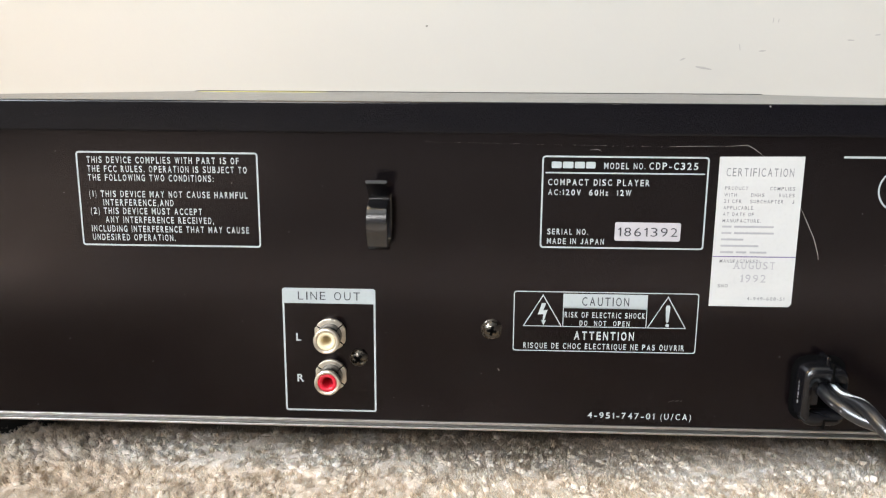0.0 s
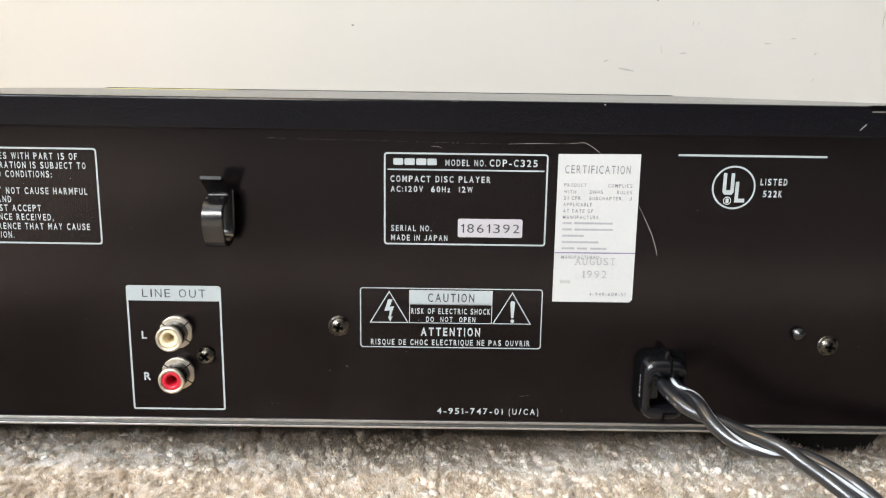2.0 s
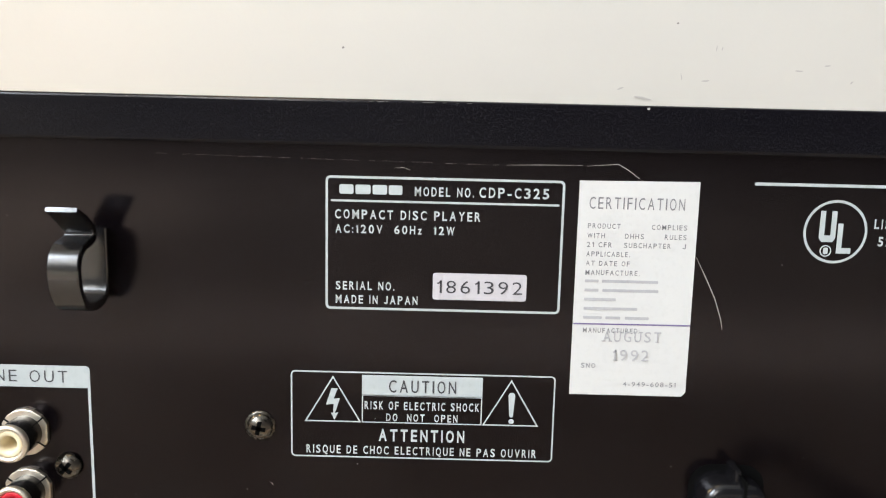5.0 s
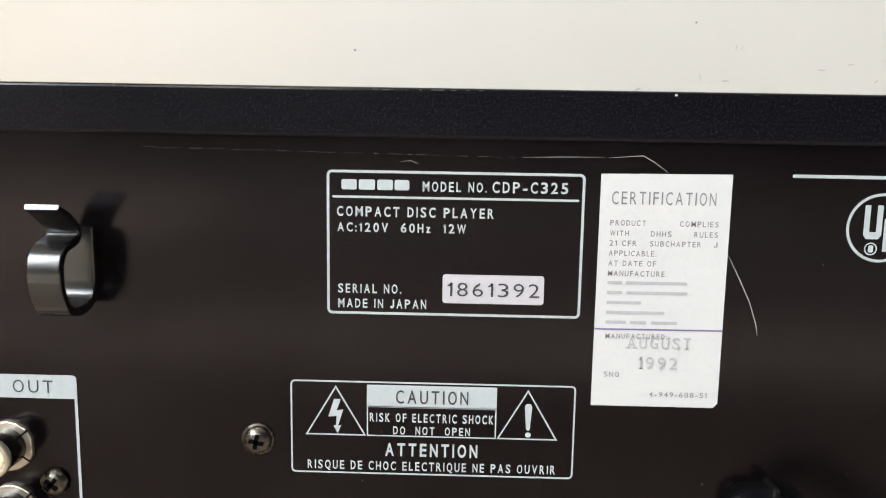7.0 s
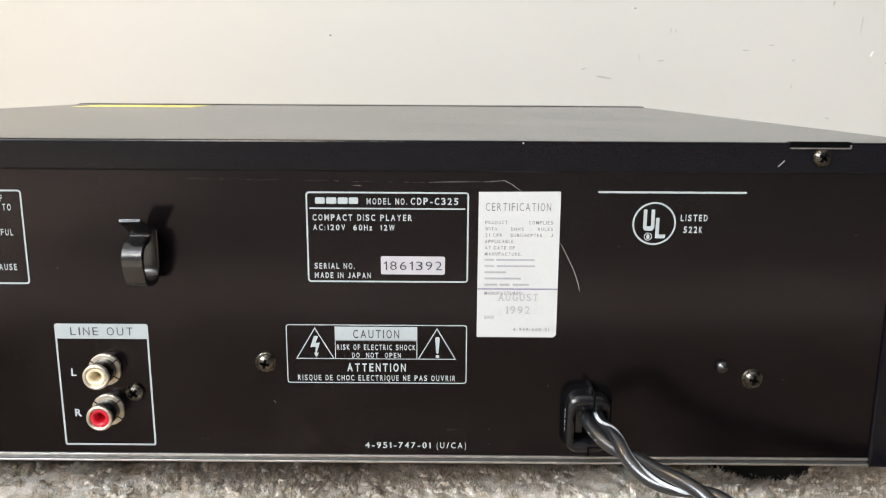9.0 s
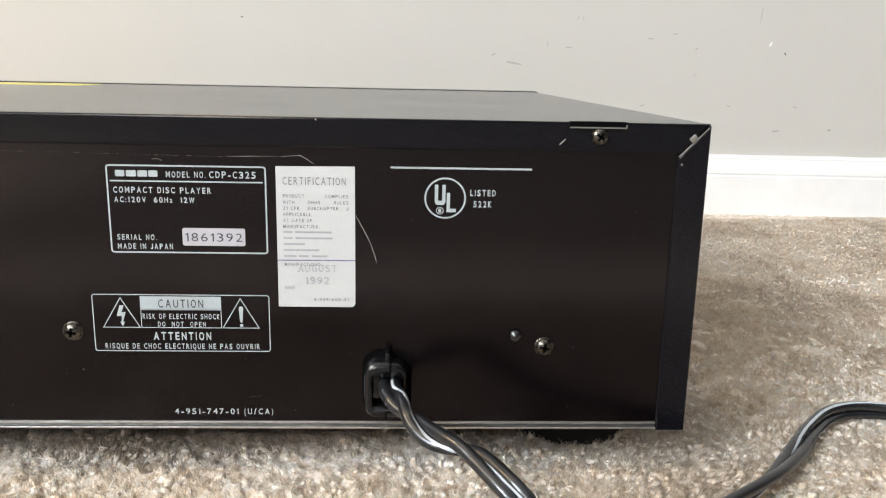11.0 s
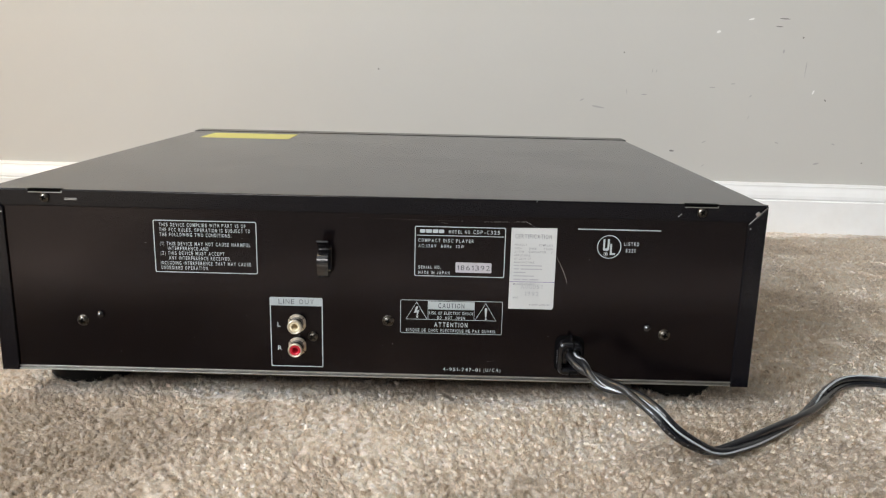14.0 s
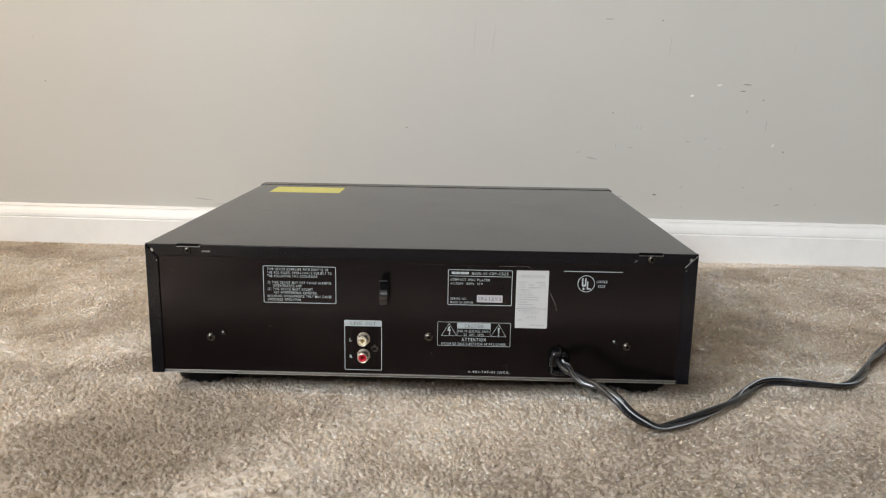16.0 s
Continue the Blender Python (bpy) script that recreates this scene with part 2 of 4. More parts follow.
def box_into(bm, x0, x1, y0, y1, z0, z1, bevel=0.0, segments=2):
    made = bmesh.ops.create_cube(bm, size=1.0)["verts"]
    for v in made:
        v.co = Vector(((x0 + x1) / 2 + v.co.x * (x1 - x0), (y0 + y1) / 2 + v.co.y * (y1 - y0), (z0 + z1) / 2 + v.co.z * (z1 - z0)))
    if bevel:
        edges = list({e for v in made for e in v.link_edges})
        bmesh.ops.bevel(bm, geom=edges, offset=bevel, segments=segments, affect="EDGES", profile=0.5)
    return bm


def box(x0, x1, y0, y1, z0, z1, bevel=0.0, segments=2):
    return box_into(bmesh.new(), x0, x1, y0, y1, z0, z1, bevel, segments)


def prism_into(bm, outline, y0, y1, bevel=0.0, segments=2):
    """An outline in x and z, seen from the camera's side, drawn through from y0 (front) to y1."""
    front = [bm.verts.new((x, y0, z)) for x, z in outline]
    back = [bm.verts.new((x, y1, z)) for x, z in outline]
    face = bm.faces.new(front)
    bm.faces.new(back[::-1])
    n = len(outline)
    for i in range(n):
        bm.faces.new((front[i], back[i], back[(i + 1) % n], front[(i + 1) % n]))
    bmesh.ops.recalc_face_normals(bm, faces=bm.faces[:])
    if bevel:
        bmesh.ops.bevel(bm, geom=list(face.edges), offset=bevel, segments=segments, affect="EDGES", profile=0.5)
    return bm


def prism(outline, y0, y1, bevel=0.0, segments=2):
    return prism_into(bmesh.new(), outline, y0, y1, bevel, segments)


def lathe(profile, seg=20, cap=True):
    """A profile of (radius, forward) turned about the axis that points to the camera's side (-y)."""
    bm = bmesh.new()
    rings = []
    for r, d in profile:
        if r <= 1e-7:
            rings.append([bm.verts.new((0, -d, 0))])
        else:
            rings.append([bm.verts.new((r * math.cos(2 * math.pi * k / seg), -d, r * math.sin(2 * math.pi * k / seg))) for k in range(seg)])
    for a, b in zip(rings, rings[1:]):
        for k in range(seg):
            q = (k + 1) % seg
            if len(a) == 1:
                bm.faces.new((a[0], b[k], b[q]))
            elif len(b) == 1:
                bm.faces.new((a[k], a[q], b[0]))
            else:
                bm.faces.new((a[k], a[q], b[q], b[k]))
    bmesh.ops.recalc_face_normals(bm, faces=bm.faces[:])
    return bm


def rounded(x0, z0, x1, z1, r, steps=5):
    pts = []
    for cx, cz, a in ((x1 - r, z1 - r, 0), (x0 + r, z1 - r, 90), (x0 + r, z0 + r, 180), (x1 - r, z0 + r, 270)):
        for k in range(steps + 1):
            w = radians(a + 90 * k / steps)
            pts.append((cx + r * math.cos(w), cz + r * math.sin(w)))
    return pts


def flat(outline, y):
    bm = bmesh.new()
    f = bm.faces.new([bm.verts.new((x, y, z)) for x, z in outline])
    bm.normal_update()
    if f.normal.y > 0:
        f.normal_flip()
    return bm


def ring(outer, inner, y, bm=None):
    bm = bm or bmesh.new()
    a = [bm.verts.new((x, y, z)) for x, z in outer]
    b = [bm.verts.new((x, y, z)) for x, z in inner]
    n = len(a)
    for k in range(n):
        f = bm.faces.new((a[k], b[k], b[(k + 1) % n], a[(k + 1) % n]))
        f.normal_update()
        if f.normal.y > 0:
            f.normal_flip()
    return bm


def outline_box(x0, z0, x1, z1, r, w, y):
    return ring(rounded(x0, z0, x1, z1, r), rounded(x0 + w, z0 + w, x1 - w, z1 - w, max(r - w, 0.0001)), y)


def tube(points, radius, seg=10, closed_ends=True):
    """A round tube along a line of points."""
    bm = bmesh.new()
    pts = [Vector(p) for p in points]
    up, rings = Vector((0, 0, 1)), []
    for k, c in enumerate(pts):
        d = (pts[min(k + 1, len(pts) - 1)] - pts[max(k - 1, 0)]).normalized()
        side = d.cross(up)
        side = side.normalized() if side.length > 1e-4 else Vector((1, 0, 0))
        over = side.cross(d)
        rings.append([bm.verts.new(c + radius * (side * math.cos(2 * math.pi * j / seg) + over * math.sin(2 * math.pi * j / seg))) for j in range(seg)])
    for a, b in zip(rings, rings[1:]):
        for j in range(seg):
            bm.faces.new((a[j], a[(j + 1) % seg], b[(j + 1) % seg], b[j]))
    if closed_ends:
        bm.faces.new(rings[0])
        bm.faces.new(rings[-1][::-1])
    bmesh.ops.recalc_face_normals(bm, faces=bm.faces[:])
    return bm


def letter_mesh(text, weight):
    data = bpy.data.curves.new("lettering", "FONT")
    data.body, data.size, data.offset, data.resolution_u = text, 1.0, weight, 3
    ob = new("lettering", data)
    bpy.context.view_layer.update()
    me = bpy.data.meshes.new_from_object(ob.evaluated_get(bpy.context.evaluated_depsgraph_get()))
    bpy.data.objects.remove(ob)
    bpy.data.curves.remove(data)
    return me


CAP = max(v.co.y for v in letter_mesh("H", 0.0).vertices)
# ink widths of a plain gothic, in cap heights
WIDTH = {"I": 0.13, "J": 0.46, "L": 0.50, "E": 0.52, "F": 0.50, "M": 0.72, "W": 0.90, "A": 0.68, "V": 0.66, "Y": 0.64, "1": 0.30, ".": 0.15, ",": 0.16, ":": 0.15,
         "(": 0.20, ")": 0.20, "-": 0.40, "/": 0.38, "z": 0.46, "O": 0.66, "Q": 0.68, "C": 0.62, "G": 0.64, "S": 0.58}
SERIFS = {"A": ((0.06, 0.0), (0.94, 0.0)), "U": ((0.08, 1.0), (0.92, 1.0)), "T": ((0.5, 0.0),), "1": ((0.75, 0.0),)}
glyphs = {}


def stroke(points, wide):
    """A line of even thickness as corners and faces in the plane."""
    pts = [Vector(q) for q in points]
    co, faces = [], []
    for k, c in enumerate(pts):
        d = (pts[min(k + 1, len(pts) - 1)] - pts[max(k - 1, 0)]).normalized()
        n = Vector((-d.y, d.x)) * wide / 2
        co += [tuple(c + n), tuple(c - n)]
    for k in range(len(pts) - 1):
        faces.append((2 * k, 2 * k + 1, 2 * k + 3, 2 * k + 2))
    return co, faces


def glyph(char, weight):
    """Corners (0 to 1 across, in cap heights up) and faces of one character."""
    if (char, weight) in glyphs:
        return glyphs[char, weight]
    if char == "1":
        thick = 0.15 + 2.6 * weight
        co, faces = stroke([(0.30 - thick / 2, 0.0), (0.30 - thick / 2, 1.0)], thick)
        more, again = stroke([(0.0, 0.76), (0.14, 0.82), (0.25, 0.98)], thick * 0.85)
        faces, co = faces + [tuple(i + len(co) for i in f) for f in again], co + more
    elif char == "J":
        thick = 0.15 + 2.6 * weight
        arc = [(0.23 + 0.17 * math.cos(radians(a)), 0.25 + 0.18 * math.sin(radians(a))) for a in range(0, -200, -25)]
        co, faces = stroke([(0.40, 1.0), (0.40, 0.6)] + arc, thick)
    else:
        me = letter_mesh(char, weight)
        co = [(v.co.x, v.co.y / CAP) for v in me.vertices]
        faces = [tuple(f.vertices) for f in me.polygons]
        bpy.data.meshes.remove(me)
    lo, hi = min(c[0] for c in co), max(c[0] for c in co)
    glyphs[char, weight] = ([((c[0] - lo) / (hi - lo), c[1]) for c in co], faces)
    return glyphs[char, weight]


def printed(text, x0, base, x1, cap, y, mat, parent, weight=0.012, label="", gap=0.27, serif=False):
    """Lettering in one line, in millimetres of the rear: from x0 to x1, on the line base, with capitals cap high."""
    spots, at = [], 0.0
    for char in text:
        if char == " ":
            at += 0.52
            continue
        wide = WIDTH.get(char, 0.60)
        spots.append((char, at, wide))
        at += wide + gap
    scale = (x1 - x0) / (at - gap)
    co, faces = [], []
    for char, left, wide in spots:
        shape, polys = glyph(char, weight + 0.005)
        faces += [tuple(i + len(co) for i in f) for f in polys]
        co += [(x0 + (left + u * wide) * scale, base + v * cap) for u, v in shape]
        for u, v in SERIFS.get(char, ()) if serif else ():
            mx, mz, half = x0 + (left + u * wide) * scale, base + (v - (0.09 if v else 0.0)) * cap, 0.17 * scale
            faces.append(tuple(len(co) + i for i in range(4)))
            co += [(mx - half, mz), (mx + half, mz), (mx + half, mz + 0.09 * cap), (mx - half, mz + 0.09 * cap)]
    me = bpy.data.meshes.new("printed_text")
    me.from_pydata([(0.001 * x, y, 0.001 * z) for x, z in co], [], faces)
    me.update()
    me.materials.append(mat)
    ob = new("printed_text", me)
    ob.parent = parent
    ob.matrix_parent_inverse = parent.matrix_world.inverted()
    return tagged(ob, label)


# ---- the room ----
def wall_point(x, off, z):
    """A point of the far wall's plane at x along it, off metres out from it towards the camera's side."""
    c, s = math.cos(radians(WALL_TURN)), math.sin(radians(WALL_TURN))
    return Vector((c * x + s * off, 0.560 + s * x - c * off, z))


def structure(name, bm, mat, label, category, smooth=False):
    ob = part(name, bm, mat, None, label, smooth)
    return tagged(ob, label, category, "", "structure")


X0, X1, Y0, TOP = ROOM


def slab(z0, z1):
    """A floor or ceiling plate out to the far wall's back."""
    ends = [wall_point(x, -0.12, 0).y for x in (X0 - 0.1, X1 + 0.1)]
    bm = bmesh.new()
    foot = [(X0 - 0.1, Y0 - 0.1), (X1 + 0.1, Y0 - 0.1), (X1 + 0.1, ends[1]), (X0 - 0.1, ends[0])]
    low, high = [[bm.verts.new((x, y, z)) for x, y in foot] for z in (z0, z1)]
    bm.faces.new(low[::-1])
    bm.faces.new(high)
    for k in range(4):
        bm.faces.new((low[k], low[(k + 1) % 4], high[(k + 1) % 4], high[k]))
    return bm


structure("floor", slab(-0.05, -0.004), CARPET_BASE, "beige cut-pile carpet backing and far carpet of the room", "floor")
structure("ceiling", slab(TOP, TOP + 0.1), CEILING, "unseen plain ceiling above the room, greyed to cut bounced light", "ceiling")

bm = bmesh.new()
corners = [wall_point(x, off, 0) for x, off in ((-1.37, 0), (3.22, 0), (3.22, -0.12), (-1.37, -0.12))]
lower = [bm.verts.new((c.x, c.y, -0.05)) for c in corners]
upper = [bm.verts.new((c.x, c.y, TOP)) for c in corners]
bm.faces.new(lower)
bm.faces.new(upper)
for k in range(4):
    bm.faces.new((lower[k], lower[(k + 1) % 4], upper[(k + 1) % 4], upper[k]))
bmesh.ops.recalc_face_normals(bm, faces=bm.faces[:])
wall_north = structure("wall_north", bm, WALL, "greige painted wall with scuffs and small dents", "wall")


# chips, scuffs and dents in the far wall's paint: along the wall, height, length, breadth (millimetres), tilt
CHIPS = [(0.356, 0.238, 5, 3.2, 20), (0.393, 0.253, 7, 2.0, 10), (0.474, 0.170, 6, 2.0, 65)]
DARK_MARKS = [(0.432, 0.254, 13, 1.6, -3), (0.426, 0.245, 9, 1.2, 0), (0.455, 0.233, 2.6, 2.0, 30), (0.247, 0.212, 2.2, 1.6, 0), (0.489, 0.161, 4, 1.8, -50), (0.313, 0.096, 6.5, 2.4, -4),
              (-0.049, 0.186, 2.8, 2.2, 0), (-0.589, 0.244, 3, 1.6, 50), (0.308, 0.340, 2.3, 1.6, 0), (0.542, 0.087, 2.3, 1.5, 0)]
HIGH_SCUFFS = [(0.235, 0.341, 12.5, 2.2, 0), (0.321, 0.306, 26, 0.6, 86), (0.047, 0.314, 50, 0.6, 87), (0.074, 0.311, 44, 0.6, 84), (0.434, 0.217, 5, 2.3, 80), (0.462, 0.197, 20, 1.0, 86),
               (0.282, 0.191, 5.5, 0.9, 85), (0.287, 0.191, 4.7, 0.9, 80), (0.253, 0.166, 7, 0.8, -78), (0.274, 0.163, 7.8, 1.5, 3), (0.355, 0.173, 8, 1.5, -2), (0.379, 0.178, 6, 1.3, 8),
               (0.401, 0.164, 3.9, 1.4, 40), (-0.602, 0.307, 8, 0.8, 80), (0.491, 0.305, 15, 0.6, 88)]
LOW_SCUFFS = [(0.219, 0.147, 18, 2.4, -10), (0.200, 0.155, 6, 1.5, 20), (0.401, 0.139, 5, 1.1, 70), (0.351, 0.108, 6.2, 1.2, 25), (0.438, 0.109, 5.4, 1.5, -20), (0.505, 0.109, 5.4, 1.5, -15),
              (0.263, 0.092, 11, 2.2, -5), (0.488, 0.085, 8, 2.3, 15), (0.352, 0.079, 5, 1.0, 40), (-0.357, 0.073, 30, 1.8, -6), (-0.33, 0.066, 24, 1.6, 4)]
for x, z, long, wide, tilt, mat in [(*row, mat) for rows, mat in ((CHIPS, CHIP), (DARK_MARKS, MARK), (HIGH_SCUFFS, SCUFF), (LOW_SCUFFS, SCUFF)) for row in rows]:
    bm = bmesh.new()
    ringed = []
    for k in range(9):
        w = 2 * math.pi * k / 9
        u = 0.0005 * long * math.cos(w) * random.uniform(0.75, 1.15)
        v = 0.0005 * wide * math.sin(w) * random.uniform(0.7, 1.2)
        c, q = math.cos(radians(tilt)), math.sin(radians(tilt))
        ringed.append(bm.verts.new(wall_point(x + u * c - v * q, 0.0006, z + u * q + v * c)))
    bm.faces.new(ringed)
    bmesh.ops.recalc_face_normals(bm, faces=bm.faces[:])
    part("scuff_mark", bm, mat, wall_north)


def wall_with_openings(name, along_x, at, thick, lo, hi, openings, paint=WALL, label="plain greige painted wall with a window opening"):
    bm = bmesh.new()
    pieces, edge = [], lo
    for o0, o1, z0, z1 in sorted(openings):
        pieces += [(edge, o0, -0.05, TOP), (o0, o1, z1, TOP)] + ([(o0, o1, -0.05, z0)] if z0 > 0 else [])
        edge = o1
    for a0, a1, z0, z1 in pieces + [(edge, hi, -0.05, TOP)]:
        if along_x:
            box_into(bm, a0, a1, at - thick, at, z0, z1)
        else:
            box_into(bm, at - thick, at, a0, a1, z0, z1)
    return structure(name, bm, paint, label, "wall")


wall_with_openings("wall_west", False, X0, 0.1, Y0, wall_point(X0, -0.06, 0).y, [LEFT_WINDOW])
wall_with_openings("wall_south", True, Y0, 0.1, X0 - 0.1, X1 + 0.1, [REAR_WINDOW], UNSEEN_DARK, "unseen plain wall with a window opening, darkened for dim reflections")
wall_with_openings("wall_east", False, X1 + 0.1, 0.1, Y0, wall_point(X1, -0.06, 0).y, [], UNSEEN_DARK, "unseen plain wall without openings, darkened for dim reflections")

BASE_PROFILE = [(0.0, -0.012), (0.0135, -0.012), (0.0135, 0.0395), (0.0118, 0.0410), (0.0128, 0.0428), (0.0120, 0.0465), (0.0098, 0.0510),
                (0.0074, 0.0545), (0.0066, 0.0562), (0.0068, 0.0576), (0.0050, 0.0600), (0.0, 0.0606)]
bm = bmesh.new()
stations = []
for k in range(161):
    x = -1.22 + 4.3 * k / 160
    wob = 0.0005 * noise.noise((x * 9, 0, 0))
    stations.append([bm.verts.new(wall_point(x, off + (wob if off > 0 else -0.002), z + (0.0006 * noise.noise((x * 30, 5, 0)) if z > 0.056 else 0))) for off, z in BASE_PROFILE])
for a, b in zip(stations, stations[1:]):
    for k in range(len(BASE_PROFILE) - 1):
        bm.faces.new((a[k], a[k + 1], b[k + 1], b[k]))
bmesh.ops.recalc_face_normals(bm, faces=bm.faces[:])
baseboard = structure("baseboard", bm, TRIM, "white gloss-painted moulded wooden baseboard along the wall", "baseboard")

# ---- the disc player, seen from its rear ----
# the rear panel lies in the plane y = 0, its middle at x = 0; the carpet's surface is z = 0
HALF, DEPTH, LOW, HIGH = 0.215, 0.3695, 0.0170, 0.1231
player = thing("cd_player", (0, 0.19, 0), "black metal compact disc player standing on beige carpet", "disc player")

bm = box(-HALF, HALF, 0.0030, DEPTH, LOW + 0.002, HIGH)
rims = [e for e in bm.edges if all(v.co.z > 0.1 for v in e.verts) and abs(e.verts[0].co.x - e.verts[1].co.x) < 1e-6]
bmesh.ops.bevel(bm, geom=rims, offset=0.0012, segments=3, affect="EDGES", profile=0.5)
cover = part("top_cover", bm, COVER, player, "black textured sheet-metal cover with greyish sheen")

lip_low = 0.1135
mitre = 0.2056
part("rear_lip", prism([(-HALF, HIGH), (HALF, HIGH), (mitre, lip_low), (-mitre, lip_low)], -0.0013, 0.0030, 0.0007, 3), COVER, cover, "folded rear lip of the cover")
for s in (-1, 1):
    pts = [(s * HALF, HIGH - 0.0006), (s * HALF, LOW), (s * 0.2051, LOW), (s * 0.2051, lip_low - 0.0012)]
    part("side_flange", prism(pts, -0.0014, 0.0030, 0.0005, 2), COVER, cover, "folded side flange of the cover")
    bm = bmesh.new()
    a, b = Vector((s * 0.2050, -0.0015, lip_low - 0.0010)), Vector((s * 0.2142, -0.0015, HIGH - 0.0011))
    n = Vector((-(b - a).z, 0, (b - a).x)).normalized() * 0.00016
    bm.faces.new([bm.verts.new(v) for v in (a + n, a - n, b - n, b + n)])
    if s > 0:
        part("worn_edge", bm, SCRATCH, cover, "bare metal showing along the mitred corner")
    else:
        bm.free()
    tab = prism(rounded(-0.0012, -0.0009, 0.0012, 0.0009, 0.0002, 2), -0.0018, 0.001, 0.0001, 1)
    bmesh.ops.rotate(tab, verts=tab.verts[:], cent=(0, 0, 0), matrix=Matrix.Rotation(radians(-s * 45), 3, "Y"))
    bmesh.ops.translate(tab, verts=tab.verts[:], vec=(s * 0.2094, 0, 0.1184))
    part("corner_tab", tab, STEEL, cover, "small worn metal tab at the cover's corner")
    part("corner_gap", prism([(s * 0.2104, 0.1194), (s * 0.2138, 0.1229), (s * 0.2143, 0.1222), (s * 0.2110, 0.1188)], -0.0015, 0.001), DARK, cover, "dark gap at the folded corner")
    part("paint_chip", prism(rounded(s * 0.2062 - 0.0004, 0.1097, s * 0.2062 + 0.0004, 0.1104, 0.0003, 2), -0.0016, 0.0), STEEL, cover, "tiny bare spot on the flange")

panel = part("rear_panel", box(-0.2054, 0.2054, 0.0, 0.0030, 0.0199, 0.1150), PANEL, player, "black satin painted rear panel with white printing")
part("chassis_edge", box(-0.2054, 0.2050, -0.0006, 0.0030, 0.0190, 0.0198, 0.00012, 1), STEEL, player, "bare metal lower edge of the rear panel")
part("chassis_edge", box(-0.2054, 0.2050, -0.0012, 0.0200, 0.0174, 0.0181, 0.00012, 1), STEEL, player, "bare metal edge of the bottom plate")
part("bottom_plate", box(-0.2130, 0.2130, 0.0004, DEPTH, LOW + 0.0003, LOW + 0.0022), GREY_STEEL, player, "grey metal bottom plate")

# the front bezel at the far side, with a dark gap behind it
bm = box(-0.2170, 0.2170, 0.3715, 0.3920, 0.0120, 0.1236)
edges = [e for e in bm.edges if all(v.co.z > 0.1 for v in e.verts)]
bmesh.ops.bevel(bm, geom=edges, offset=0.0014, segments=3, affect="EDGES", profile=0.5)
part("front_bezel", bm, PLASTIC, player, "black plastic front bezel")
part("bezel_gap", box(-0.2120, 0.2120, 0.3690, 0.3720, 0.0200, 0.1195), DARK, player, "dark gap behind the bezel")

for x in (-0.1825, 0.1825):
    for y in (0.0450, 0.325):
        bm = lathe([(0.0, 0.019), (0.0245, 0.019), (0.0255, 0.0170), (0.0255, 0.002), (0.0245, 0.0), (0.0, 0.0)], 28)
        bmesh.ops.rotate(bm, verts=bm.verts[:], cent=(0, 0, 0), matrix=Matrix.Rotation(radians(-90), 3, "X"))
        part("foot", bm, RUBBER, player, "round black rubber foot", True, (x, y, -0.0010))

# yellow paper label on the cover, near the bezel
bm = bmesh.new()
box_into(bm, -0.1905, -0.1090, 0.3045, 0.3510, HIGH - 0.0002, HIGH + 0.00018)
part("caution_label", bm, YELLOW, player, "pale yellow paper label stuck on the cover")


def screw(x, z, r, turn, y=0.0, mat=BLACK_STEEL, washer=False):
    rise = r * 0.62
    prof = [(r * 0.9, 0.0), (r, 0.0003)] + [(r * math.cos(radians(a)), 0.0003 + rise * math.sin(radians(a))) for a in (15, 30, 45, 60, 75)] + [(0.0, 0.0003 + rise)]
    head = part("screw", lathe(prof, 24), mat, player, "cross-head machine screw", True, (x, y, z))
    bm = bmesh.new()
    long, wide = r * 0.66, r * 0.15
    for w in (0, 90):
        made = bmesh.ops.create_cube(bm, size=1.0)["verts"]
        for v in made:
            end = abs(v.co.x) > 0
            v.co = Vector((v.co.x * 2 * long, v.co.y * rise * 0.75, v.co.z * 2 * wide))
            if v.co.y < 0:
                v.co.x *= 0.72
        bmesh.ops.rotate(bm, verts=made, cent=(0, 0, 0), matrix=Matrix.Rotation(radians(turn + w), 3, "Y"))
    cross = part("cross_recess", bm, DARK, None, "black cross in place of the recess's shade", False)
    cross.parent = head
    cross.location = (0, -0.0003 - rise * 0.67, 0)
    if washer:
        ring_ob = part("washer", lathe([(r * 1.12, 0.0), (r * 1.15, 0.0002), (r * 1.02, 0.0004), (r * 0.9, 0.0004)], 24), BLACK_STEEL, None, "thin dark washer", True)
        ring_ob.parent = head
    return head


for x, z, r, turn, y, mat in ((-0.1812, 0.1184, 0.0027, 20, -0.0013, BLACK_STEEL), (0.1789, 0.1185, 0.0028, 35, -0.0013, BLACK_STEEL), (-0.1663, 0.0476, 0.0030, 10, 0.0, BLACK_STEEL),
                              (0.1646, 0.0472, 0.0030, 8, 0.0, BLACK_STEEL), (0.0077, 0.0517, 0.0030, 12, 0.0, BLACK_STEEL), (-0.0351, 0.0413, 0.0030, 40, 0.0, BLACK_STEEL)):
    screw(x, z, r, turn, y, mat, washer=(y == 0.0 and x != -0.0351))
for x, z in ((-0.1559, 0.0515), (0.1546, 0.0512)):
    part("locating_stud", lathe([(0.0022, 0.0), (0.00215, 0.0012), (0.0020, 0.0015), (0.0006, 0.0024), (0.0, 0.0025)], 18), CLIP, player, "small glossy black conical stud", True, (x, 0, z))

